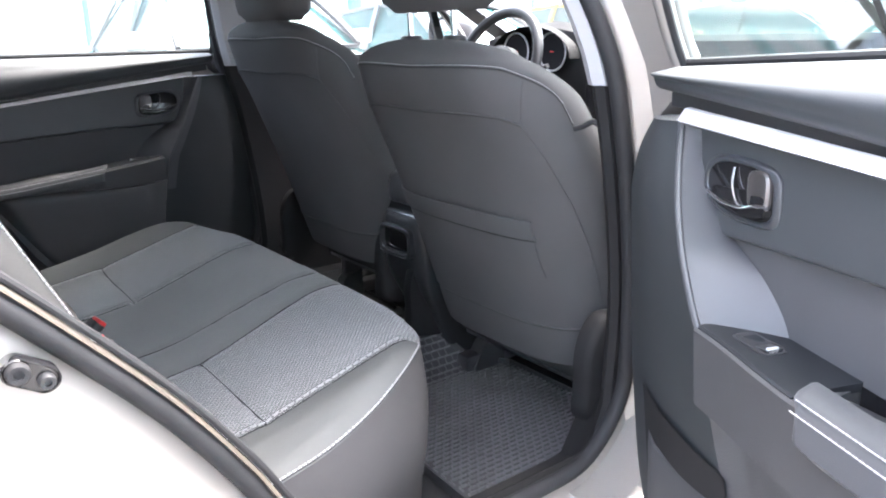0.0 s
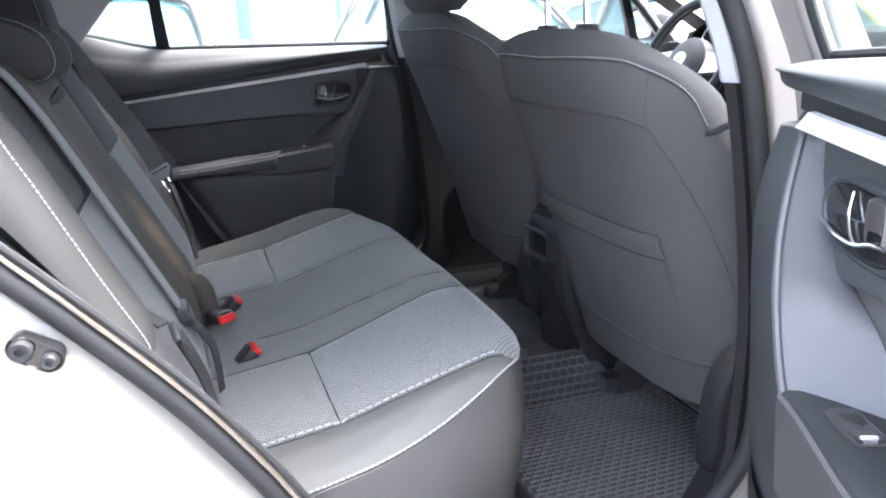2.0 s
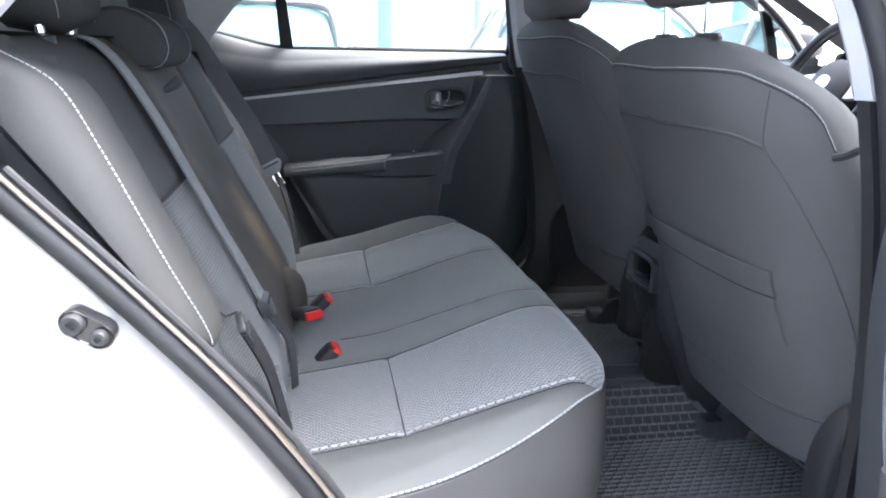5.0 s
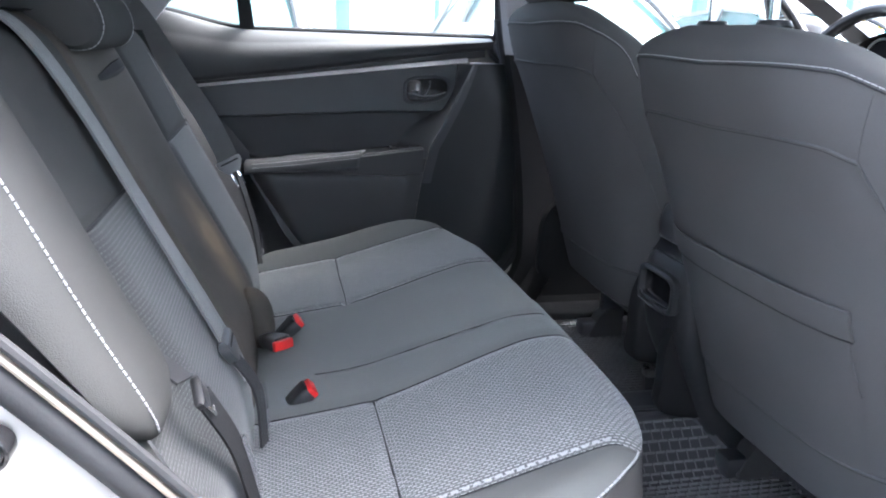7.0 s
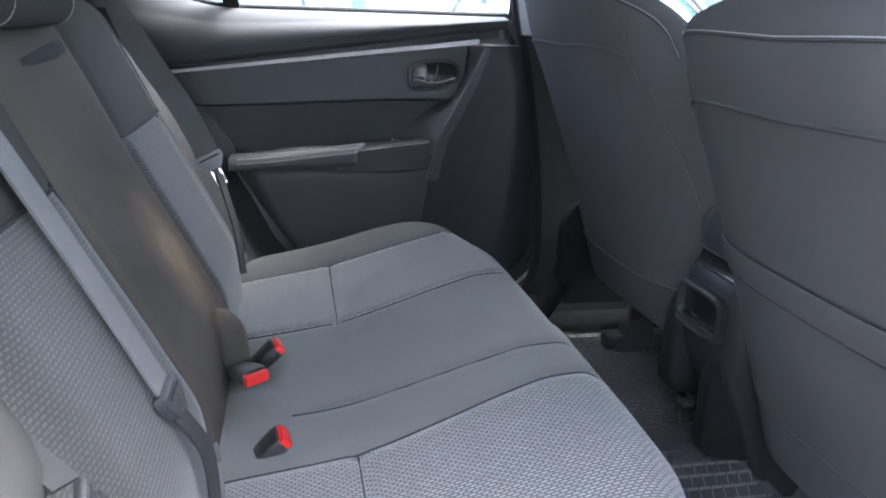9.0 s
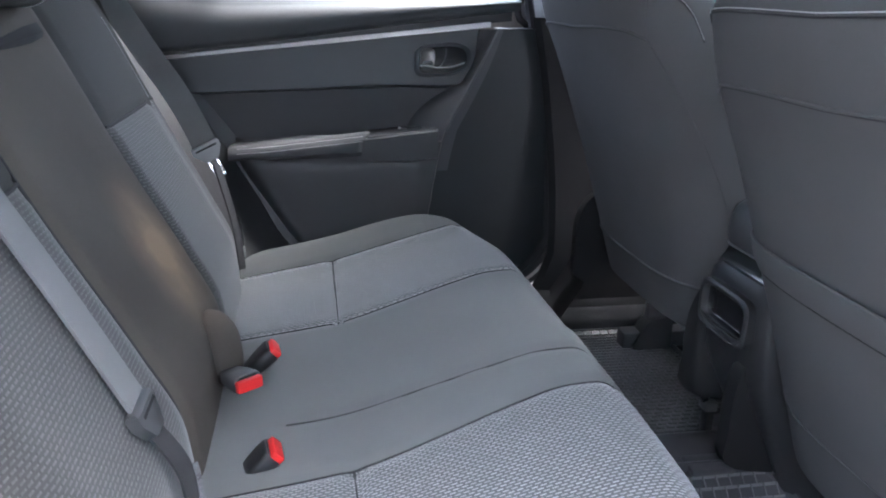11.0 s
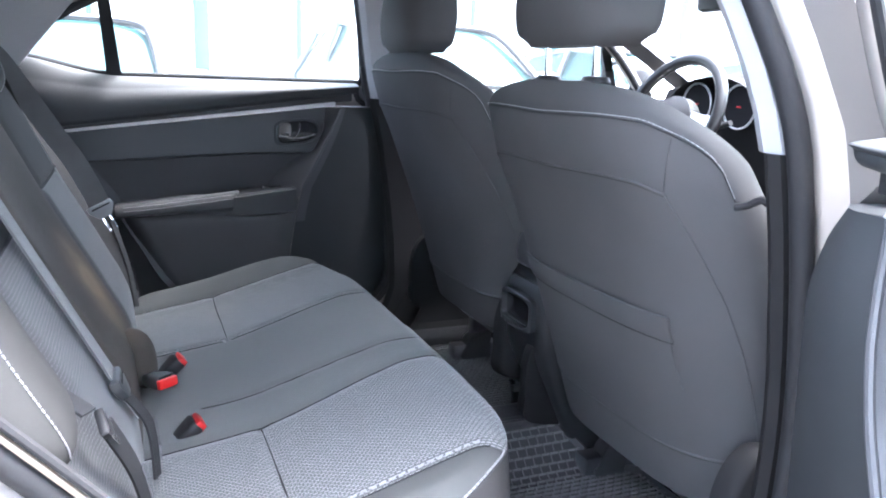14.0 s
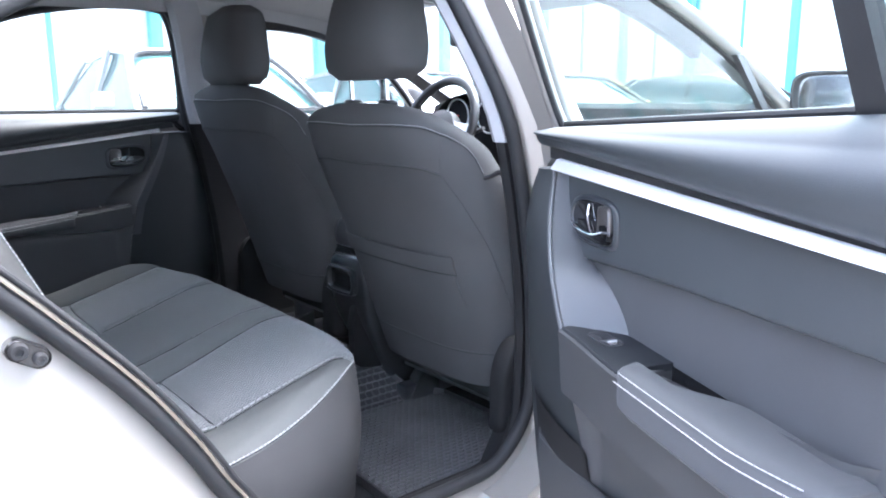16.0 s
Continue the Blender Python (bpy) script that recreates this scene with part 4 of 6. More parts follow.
part("centre_panel", bench_patch(-0.205, 0.205, -0.24, 48), CLOTH, bench, "plain grey cloth centre of the cushion")
part("skirt", bench_patch(-0.665, 0.665, -0.24, 150, 0.8, 1.0), SKIRT, bench, "cloth skirt under the cushion edge, darkened for shade")
part("seam", tube([(x, -0.075, bench_z(x, -0.075) + 0.0003) for x in [-0.08 + 0.412 * i / 50 for i in range(51)]], 0.0014, 6), SEAM, bench)
for s in (-1, 1):
    part("woven_insert", bench_patch(*sorted((s * 0.205, s * 0.492)), -0.24, 40), WEAVE, bench, "grey cloth insert woven with pale dashes")
    part("bolster", bench_patch(*sorted((s * 0.492, s * 0.665)), -0.24, 44), BOLSTER, bench, "grey cloth side bolster, darkened for shade")
    seam = [(x, s * 0.492, bench_z(x, s * 0.492) + 0.001) for x in [-0.2 + 0.46 * i / 60 for i in range(61)]]
    part("seam", tube(seam, 0.0010, 6), SEAM, bench)
    stitches([(x, y - s * 0.008, bench_z(x, y - s * 0.008) + 0.001) for x, y, z in seam], bench, 0.0017, 0.0095, 0.0042)
    inner = [(x, s * insert_edge(x, s), bench_z(x, s * insert_edge(x, s)) + 0.0005) for x in [-0.2 + 0.535 * i / 60 for i in range(61)]]
    part("seam", tube(inner, 0.0015, 6), SEAM, bench)
    if s > 0:
        stitches([(x, y + 0.004, bench_z(x, y + 0.004) + 0.001) for x, y, z in inner], bench, 0.0010, 0.007, 0.005, label="row of small pale stitches")
    part("seam", tube([(0.0, s * (0.207 + 0.283 * i / 20), bench_z(0.0, s * (0.207 + 0.283 * i / 20)) + 0.0005) for i in range(21)], 0.0019, 6), SEAM, bench)
    rim = []
    for i in range(70):
        yy = 0.655 - 0.165 * (i / 69) ** 1.3
        slope = (bench_front(yy + 0.002) - bench_front(yy - 0.002)) / 0.004
        xx = bench_front(yy) - (0.003 + 0.003 * smoothstep(0.12, -0.08, bench_front(yy))) * math.sqrt(1 + slope * slope)
        if xx > -0.2:
            rim.append((xx, s * yy, bench_z(xx, s * yy) + 0.0012))
    stitches(rim, bench, 0.0014, 0.006, 0.0022)
    part("seam", tube([(x + 0.002, y + s * 0.002, z - 0.0012) for x, y, z in rim], 0.0008, 6), SEAM, bench)

# backrest
back = bench


BACK_LINE = [(0.50, -0.172), (0.60, -0.182), (0.69, -0.220), (0.85, -0.300), (1.0, -0.370), (1.05, -0.398), (1.085, -0.445)]


def back_x(z, y=0.0):
    x = interp(z, BACK_LINE)
    x -= 0.012 * math.exp(-(y / 0.14) ** 2) * smoothstep(0.6, 0.8, z)
    x -= 0.010 * math.exp(-((abs(y) - 0.17) / 0.009) ** 2)
    x -= 0.010 * smoothstep(0.42, 0.50, abs(y))
    x -= 0.006 * math.exp(-((z - 0.875) / 0.008) ** 2) * smoothstep(0.17, 0.19, abs(y)) * smoothstep(0.50, 0.48, abs(y))
    return x


def back_patch(y0, y1, z0, z1, ny=24, nz=40, lift=0.0):
    return sheet(lambda a, b: (back_x(z0 + (z1 - z0) * a, y0 + (y1 - y0) * b) + lift, y0 + (y1 - y0) * b, z0 + (z1 - z0) * a), nz, ny)


part("back_centre_panel", back_patch(-0.17, 0.17, 0.50, 1.085), WARM_CLOTH, back, "brownish cloth centre of the seat back, tinted by warm light")
for s in (-1, 1):
    part("back_woven_insert", back_patch(*sorted((s * 0.17, s * (0.60 if s < 0 else 0.52))), 0.50, 0.875), WEAVE_BACK, back, "woven grey insert, darkened for shade")
    part("back_upper_panel", back_patch(*sorted((s * 0.17, s * (0.60 if s < 0 else 0.52))), 0.875, 1.085), SHADED_CLOTH, back, "plain grey upper panel, darkened for shade")
    # side bolster: a separate rounded pad that ends above the cushion
    rows = []
    for i in range(41):
        q = i / 40
        z = 0.742 + 0.358 * q
        e = math.sqrt(max(0.0, 1 - (1 - min(1.0, q / 0.24)) ** 3)) * math.sqrt(max(0.02, 1 - smoothstep(0.88, 1.0, q) * 0.6))
        e = max(0.06, e)
        xb = interp(z, BACK_LINE) - (0.052 if s > 0 else 0.030)
        yb = s * (interp(z, [(0.70, 0.575), (0.9, 0.578), (1.1, 0.570)]) - (0.155 if s > 0 else 0.0))
        wide, deep = (0.108, 0.052) if s > 0 else (0.104, 0.070)
        ring = []
        for k in range(32):
            t = 2 * math.pi * k / 32
            ct, st = math.cos(t), math.sin(t)
            lean = -0.030 * smoothstep(0.0, -1.0, st) + 0.006 * smoothstep(0, 1, st)
            ring.append((xb + lean + deep * e * (1 if ct > 0 else -1) * abs(ct) ** 0.7, yb + s * wide * e * (1 if st > 0 else -1) * abs(st) ** 0.7, z - 0.02 * ct))
        rows.append(ring)
    part("back_bolster", loft(rows), SHADED_CLOTH, back, "plain grey rounded side bolster, darkened for shade")
    stitches([Vector(r[3]) + Vector((0.0010, s * 0.0006, 0)) for r in rows[3:-1]], back, 0.0009, 0.0046, 0.0018)
    part("seam", tube([(back_x(z, s * 0.17) + 0.001, s * 0.17, z) for z in [0.52 + 0.55 * i / 50 for i in range(51)]], 0.003, 6), SEAM, back)
    part("seam", tube([(back_x(0.875, s * y) + 0.001, s * y, 0.875) for y in [0.175 + 0.34 * i / 20 for i in range(21)]], 0.0026, 6), SEAM, back)
    if s < 0:
        part("back_lower_corner", back_patch(*sorted((s * 0.60, s * 0.705)), 0.46, 0.84, 6, 16, -0.003), SHADED_CLOTH, back, "plain cloth lower corner of the seat back")
    part("back_side_panel", sheet(lambda a, b: (-0.20 - 0.25 * a - 0.27 * b * (1 - a) * 0.0 - 0.20 * b, s * (0.52 + 0.14 * a), 0.50 + 0.56 * b), 8, 10), SHADED_CLOTH, back, "cloth side of the seat back, darkened for shade")
for s in (-1, 1):
    part("seat_side_trim", sheet(lambda a, b: (interp(0.42 + 0.66 * b, [(0.42, 0.03), (0.55, -0.10), (0.63, -0.15), (0.745, -0.215), (0.885, -0.308), (1.08, -0.45)]) - 0.15 * a, s * (0.712 - 0.24 * a), 0.42 + 0.66 * b), 6, 20), PLASTIC, back, "dark trim beside the seat back")
part("top_roll", sheet(lambda a, b: (-0.43 - 0.05 * math.sin(a * math.pi / 2) , -0.64 + 1.28 * b, 1.085 - 0.05 * (1 - math.cos(a * math.pi / 2))), 6, 40), SHADED_CLOTH, back, "rolled top of the seat back")
part("back_board", slab(-0.50, -0.46, -0.64, 0.64, 0.45, 1.05, 0.01), CARPET, back, "carpeted back of the seat")
# fold-down armrest outline and pull tab
rows = []
for i in range(15):
    q = -1 + 2 * i / 14
    e = max(0.12, (1 - abs(q) ** 3.0) ** 0.5)
    z = 0.580 + 0.058 * q
    rows.append([(back_x(z) + 0.010 + 0.026 * e * math.cos(t), 0.062 + 0.034 * e * math.sin(t), z) for t in (2 * math.pi * k / 20 for k in range(20))])
part("armrest_end", loft(rows), WARM_CLOTH, back, "rounded lower end of the armrest")
# Dark lens on the cloth, painting the shade within the pull tab opening.
part("pull_slot", loft([[(back_x(1.0) + 0.001 + dx * w, y, 0.992 + 0.07 * (y + 0.05) + dz * w) for dx, dz in ((0.3, -0.5), (0.45, 0.0), (0.1, 0.6), (-0.5, 0.4), (-0.5, -0.4))] for y, w in ((-0.055, 0.004), (-0.03, 0.010), (0.03, 0.014), (0.09, 0.020), (0.13, 0.020), (0.145, 0.006))]), SEAM, back, "dark lens painting the pull tab opening")


def rear_headrest(y):
    h = thing("rear_head_restraint", "grey cloth rear head restraint on chrome posts", "head restraint", "rear head restraints", m=pose(-0.450, y, 1.066, 0, -10, 0))
    rows = []
    for i in range(17):
        q = i / 16
        z = 0.018 + 0.20 * q
        e = math.sqrt(max(0.03, 1 - abs(2 * q - 1) ** 7))
        ww = 0.108 * (1 - 0.16 * q ** 2) * e
        dd = 0.054 * e * (1 - 0.15 * q)
        rows.append([(0.01 + dd * (1 if math.cos(t) > 0 else -1) * abs(math.cos(t)) ** 0.8, ww * (1 if math.sin(t) > 0 else -1) * abs(math.sin(t)) ** 0.55, z) for t in (2 * math.pi * k / 28 for k in range(28))])
    part("pad", loft(rows), SHADED_CLOTH, h)
    for s in (-1, 1):
        pts = [Vector(r[4 if s > 0 else 24]) + Vector((0.0012, s * 0.0012, 0)) for r in rows[1:-1]]
        stitches(pts, h, 0.0008, 0.006, 0.0012)
        part("post", tube([(0.01, s * 0.06, -0.05), (0.01, s * 0.06, 0.03)], 0.006), CHROME, h, "chrome post")
        part("post_guide", loft([[(0.01 + r * math.cos(t), s * 0.06 + r * math.sin(t), z) for t in (2 * math.pi * k / 16 for k in range(16))] for r, z in ((0.014, 0.0), (0.015, 0.012), (0.009, 0.014))]), PLASTIC, h, "black post guide")
    return h


for y in (-0.365, 0.375):
    rear_headrest(y)
low = thing("centre_head_restraint", "low rolled grey cloth head restraint with pale edge stitching", "head restraint", "rear head restraints")
CS = smooth_path([(-0.475, 0, 1.085), (-0.455, 0, 1.125), (-0.405, 0, 1.138), (-0.350, 0, 1.115), (-0.332, 0, 1.075), (-0.345, 0, 1.045), (-0.378, 0, 1.040), (-0.410, 0, 1.060), (-0.445, 0, 1.068)], 5, closed=True)
cen = sum(CS, Vector()) / len(CS)
ends = [(-0.128, 0.55), (-0.126, 0.85), (-0.118, 0.96), (-0.10, 1.0), (0.0, 1.02), (0.10, 1.0), (0.118, 0.96), (0.126, 0.85), (0.128, 0.55)]
part("pad", loft([[cen + (p - cen) * k + Vector((-0.018, y, -0.004)) for p in CS] for y, k in ends]), SHADED_CLOTH, low)
for s in (-1, 1):
    stitches([cen + (p - cen) * 0.985 + Vector((-0.018, s * 0.114, -0.004)) for p in CS[2:34]], low, 0.0008, 0.006, 0.0012)
part("post", tube([(-0.44, 0, 1.0), (-0.44, 0, 1.08)], 0.006), CHROME, low, "chrome post")


# ---- front seats ----
def build_front_seat(name, label, yc, up=0.0, pocket=True):
    """up: how far the seat is jacked up on its runners."""
    seat = thing(name, label, "car seat", "front seats")
    N = 3.4
    ZS = [0.472, 0.478, 0.49, 0.52, 0.556, 0.60, 0.68, 0.76, 0.84, 0.92, 0.98, 1.03, 1.06, 1.08, 1.092, 1.098]

    def rear(z):
        return -0.012 + interp(z, [(0.42, 0.615), (0.49, 0.595), (0.60, 0.562), (0.756, 0.513), (0.90, 0.462), (1.03, 0.412), (1.06, 0.408), (1.098, 0.425)])

    def half(z):
        return interp(z, [(0.472, 0.232), (0.49, 0.246), (0.556, 0.258), (0.70, 0.276), (0.86, 0.294), (0.94, 0.298), (1.0, 0.288), (1.04, 0.266), (1.07, 0.222), (1.09, 0.150), (1.098, 0.08)])

    def depth(z):
        return interp(z, [(0.472, 0.030), (0.49, 0.055), (0.6, 0.075), (0.9, 0.062), (1.03, 0.048), (1.075, 0.036), (1.092, 0.02), (1.098, 0.006)])

    def ring(z, n=48):
        w, d, c = half(z), depth(z), rear(z) + depth(z)
        out = []
        for k in range(n):
            t = 2 * math.pi * k / n
            ct, st = math.cos(t), math.sin(t)
            out.append((c + d * (1 if ct > 0 else -1) * abs(ct) ** (2 / N) + 0.058 * abs(st) ** 3 * smoothstep(1.09, 1.0, z), yc + w * (1 if st > 0 else -1) * abs(st) ** (2 / N), z + up))
        return out

    zs = []
    for a, b in zip(ZS, ZS[1:]):
        zs += [a + (b - a) * k / 4 for k in range(4)]
    zs.append(ZS[-1])
    part("backrest", loft([ring(z) for z in zs]), BACKCLOTH, seat, "dark grey cloth seat back")

    def R(z, q, out=0.001):
        """A point of the rear face at a height, q of the half width from the middle."""
        w, d = half(z), depth(z)
        x = rear(z) + d - d * (1 - abs(q) ** N) ** (1 / N) + 0.058 * abs(q) ** 5.1 * smoothstep(1.09, 1.0, z)
        return Vector((x - out, yc + w * q, z + up))

    def at(dy, z, out=0.001):
        return R(z, max(-0.995, min(0.995, dy / half(z))), out)

    # stitched top seam, arched yoke seam, side panel seams
    top = []
    for i in range(81):
        dy = -0.291 + 0.582 * i / 80
        top.append(at(dy, interp(abs(dy), [(0.0, 1.050), (0.15, 1.053), (0.21, 1.051), (0.25, 1.036), (0.273, 1.016), (0.286, 0.988), (0.292, 0.955)])))
    part("seam", tube(top, 0.0010, 6), SEAM, seat)
    stitches([p + Vector((-0.0010, 0, 0.004)) for p in top], seat, 0.0007, 0.006, 0.0012)
    arch = [at(dy, interp(abs(dy), [(0.0, 0.972), (0.13, 0.975), (0.19, 0.973), (0.231, 0.962)])) for dy in [-0.231 + 0.462 * i / 50 for i in range(51)]]
    part("seam", tube([p + Vector((0.0008, 0, -0.0024)) for p in arch], 0.0009, 6), SEAM, seat)
    part("yoke_edge", tube(arch, 0.0022, 6), BACKCLOTH, seat)
    for s in (-1, 1):
        part("seam", tube([at(s * (0.246 - 0.015 * i / 12), 1.034 - 0.072 * i / 12) for i in range(13)], 0.0010, 6), BACKCLOTH, seat)
        side = [(0.231, 0.962), (0.240, 0.935), (0.250, 0.905), (0.260, 0.86), (0.267, 0.81), (0.268, 0.76), (0.266, 0.70), (0.260, 0.62), (0.252, 0.556)]
        run = [at(s * interp(-z, [(-zz, d) for d, zz in side]), z) for z in [0.962 - 0.40 * i / 40 for i in range(41)]]
        part("seam", tube(run, 0.0016, 6), BACKCLOTH, seat)
    if pocket:
        # map pocket: a slack cloth panel that ends short of the outer edge, with a wide top hem
        span = lambda b: -0.198 + 0.45 * b
        part("map_pocket", sheet(lambda a, b: at(span(b), 0.558 + 0.190 * a, 0.0015 + 0.005 * math.sin(math.pi * min(1, b * 1.3)) * (0.3 + 0.7 * a)), 16, 24), BACKCLOTH, seat, "slack cloth map pocket")
        part("pocket_band", sheet(lambda a, b: at(span(b), 0.745 + 0.036 * a, 0.0050 + 0.004 * math.sin(math.pi * min(1, b * 1.3)) + 0.002 * math.sin(math.pi * a)), 6, 24, (0.004, 0, 0)), BACKCLOTH, seat, "elastic hem band of the pocket")
        part("pocket_hem", tube([at(span(b), 0.782, 0.003 + 0.005 * math.sin(math.pi * min(1, b * 1.3))) for b in [i / 30 for i in range(31)]], 0.0024, 8), BACKCLOTH, seat, "stitched pocket hem")
        part("seam", tube([at(span(b), 0.7435, 0.004 + 0.004 * math.sin(math.pi * min(1, b * 1.3))) for b in [i / 30 for i in range(31)]], 0.0010, 6), SEAM, seat)
        part("pocket_edge", tube([at(-0.198 + 0.006 * math.sin(3.0 * i / 20), 0.782 - 0.11 * i / 20, 0.002) for i in range(21)], 0.0020, 6), BACKCLOTH, seat)
    low = [R(0.556 + 0.006 * q * q, q, 0.001) for q in [-0.93 + 1.86 * i / 40 for i in range(41)]]
    part("lower_hem", tube(low, 0.0024, 6), BACKCLOTH, seat)
    part("seam", tube([p + Vector((0.001, 0, -0.003)) for p in low], 0.0011, 6), SEAM, seat)
    # cushion, side shield, recliner cover, rails
    rows = []
    for i in range(14):
        q = i / 13
        x = 0.69 + 0.41 * q
        w = 0.235 + 0.02 * q
        z1 = 0.52 + 0.06 * q - 0.05 * smoothstep(0.85, 1, q)
        rows.append([(x, yc - w, 0.40 + up), (x, yc - w - 0.01, 0.47 + up), (x, yc - w + 0.03, z1 + 0.03 + up), (x, yc - w + 0.10, z1 + up), (x, yc + w - 0.10, z1 + up), (x, yc + w - 0.03, z1 + 0.03 + up), (x, yc + w + 0.01, 0.47 + up), (x, yc + w, 0.40 + up)])
    part("cushion", loft(rows), SHADED_CLOTH, seat, "grey cloth front seat cushion, darkened for shade")
    for s in (-1, 1):
        out = smooth_path([(0.575, 0.40, 0), (0.556, 0.47, 0), (0.560, 0.55, 0), (0.590, 0.600, 0), (0.640, 0.605, 0), (0.74, 0.56, 0), (0.98, 0.51, 0), (1.0, 0.42, 0), (0.78, 0.385, 0)], 5, closed=True)
        mid = sum(out, Vector()) / len(out)
        part("side_shield", loft([[(mid.x + (p.x - mid.x) * k, yc + s * (0.262 + dy), mid.y + (p.y - mid.y) * k + up) for p in out] for k, dy in ((1.0, 0.0), (1.0, 0.022), (0.975, 0.034), (0.93, 0.040))]), DARKTRIM, seat, "black plastic recliner cover")
        part("seat_rail", slab(0.66, 1.12, yc + s * 0.20 - 0.022, yc + s * 0.20 + 0.022, 0.305, 0.345, 0.006), STEEL, seat, "steel seat rail")
        yb = yc + s * 0.195
        foot = part("rail_bracket", loft([[(x, yb - 0.020, z), (x, yb + 0.020, z), (x, yb + 0.020, z + 0.004), (x, yb - 0.020, z + 0.004)] for x, z in ((0.680, 0.312), (0.692, 0.322), (0.706, 0.356), (0.725, 0.374), (0.775, 0.378))]), BRACKET, seat, "dull steel rail bracket")
        part("bracket_bolt", loft([[(0.698 + r * math.cos(t), yb + r * math.sin(t), z) for t in (math.pi * k / 3 for k in range(6))] for r, z in ((0.008, 0.320), (0.008, 0.336), (0.005, 0.338))]), STEEL, foot)
        part("bracket_web", loft([[(x, yb - 0.020, 0.30), (x, yb - 0.017, 0.30), (x, yb - 0.017, z), (x, yb - 0.020, z)] for x, z in ((0.684, 0.318), (0.708, 0.364), (0.775, 0.390))]), BRACKET, foot)
        part("rail_leg", slab(0.72, 0.78, yc + s * 0.20 - 0.012, yc + s * 0.20 + 0.012, 0.34, 0.42 + up, 0.004), STEEL, seat)
    part("cross_tube", tube([(0.70, yc - 0.22, 0.40 + up), (0.70, yc + 0.22, 0.40 + up)], 0.011), STEEL, seat, "steel cross tube under the seat")
    # head restraint
    hr = []
    for i in range(25):
        q = i / 24
        z = 1.146 + 0.212 * q
        e = (1 - abs(2 * q - 1) ** 14) ** 0.5 if 0 < q < 1 else 0.55
        w = interp(q, [(0, 0.140), (0.08, 0.149), (0.25, 0.148), (0.5, 0.136), (0.75, 0.122), (0.88, 0.112), (0.95, 0.098), (1, 0.068)]) * max(e, 0.80)
        d = interp(q, [(0, 0.040), (0.4, 0.055), (0.85, 0.044), (1, 0.020)]) * max(e, 0.7)
        xc = 0.435 + 0.015 * q
        hr.append([(xc + d * (1 if math.cos(t) > 0 else -1) * abs(math.cos(t)) ** 0.75 + 0.03 * abs(math.sin(t)) ** 4, yc - 0.008 + w * (1 if math.sin(t) > 0 else -1) * abs(math.sin(t)) ** 0.55, z) for t in (2 * math.pi * k / 36 for k in range(36))])
    head = part("head_restraint", loft(hr), BACKCLOTH, seat, "dark grey cloth head restraint")
    for s in (-1, 1):
        part("post", tube([(0.445, yc + s * 0.066, 1.06 + up), (0.440, yc + s * 0.066, 1.16)], 0.0058, 10), CHROME, seat, "chrome head restraint post")
        part("post_guide", loft([[(0.444 + r * math.cos(t), yc + s * 0.066 + 1.35 * r * math.sin(t), z) for t in (2 * math.pi * k / 20 for k in range(20))] for r, z in ((0.017, 1.086 + up), (0.019, 1.098 + up), (0.016, 1.104 + up), (0.008, 1.105 + up))]), PLASTIC, seat, "black post guide")
    return seat


front_near = build_front_seat("front_passenger_seat", "dark grey cloth front seat with map pocket", -0.333)
front_far = build_front_seat("front_driver_seat", "dark grey cloth front seat before the steering wheel", 0.350, 0.050, False)
part("belt_guide", tube(smooth_path([(0.492, -0.640, 0.958), (0.500, -0.652, 0.962), (0.506, -0.666, 0.970), (0.510, -0.674, 0.966)], 6), 0.0048), RUBBER, front_near, "black belt guide loop")


# ---- console, dashboard, wheel ----
console = thing("centre_console", "black plastic centre console with rear ashtray", "console")
CY = -0.022
rows = []
for z, w, x in ((0.31, 0.074, 0.672), (0.354, 0.072, 0.656), (0.42, 0.070, 0.626), (0.477, 0.074, 0.600), (0.52, 0.082, 0.580), (0.556, 0.088, 0.568), (0.60, 0.090, 0.563), (0.65, 0.088, 0.560), (0.682, 0.083, 0.562), (0.694, 0.074, 0.570)):
    rows.append([(x + 0.05, CY - w, z), (x + 0.014, CY - w + 0.003, z), (x + 0.004, CY - w + 0.012, z), (x, CY - w * 0.6, z), (x, CY + w * 0.6, z), (x + 0.004, CY + w - 0.012, z), (x + 0.014, CY + w - 0.003, z), (x + 0.05, CY + w, z), (1.25, CY + w, z), (1.25, CY - w, z)])
part("body", loft(rows), PLASTIC, console)


def face_ring(x, w, h, zc, n=40):
    """A rounded oblong on the rear face of the console."""
    out = []
    for k in range(n):
        t = 2 * math.pi * k / n
        out.append((x, CY + 0.006 + w * (1 if math.cos(t) > 0 else -1) * abs(math.cos(t)) ** 0.4, zc + h * (1 if math.sin(t) > 0 else -1) * abs(math.sin(t)) ** 0.4))
    return out


part("ashtray_frame", loft([face_ring(0.566, 0.066, 0.038, 0.634), face_ring(0.5500, 0.066, 0.038, 0.634), face_ring(0.5470, 0.062, 0.034, 0.634), face_ring(0.5478, 0.057, 0.029, 0.634), face_ring(0.5592, 0.055, 0.027, 0.635)], caps=False), PLASTIC, console, "rounded frame of the ashtray")
part("ashtray_flap", loft([face_ring(0.5592, 0.056, 0.028, 0.635), face_ring(0.5575, 0.05, 0.022, 0.637), face_ring(0.5580, 0.02, 0.01, 0.637)]), GLOSS, console, "gloss black ashtray flap")
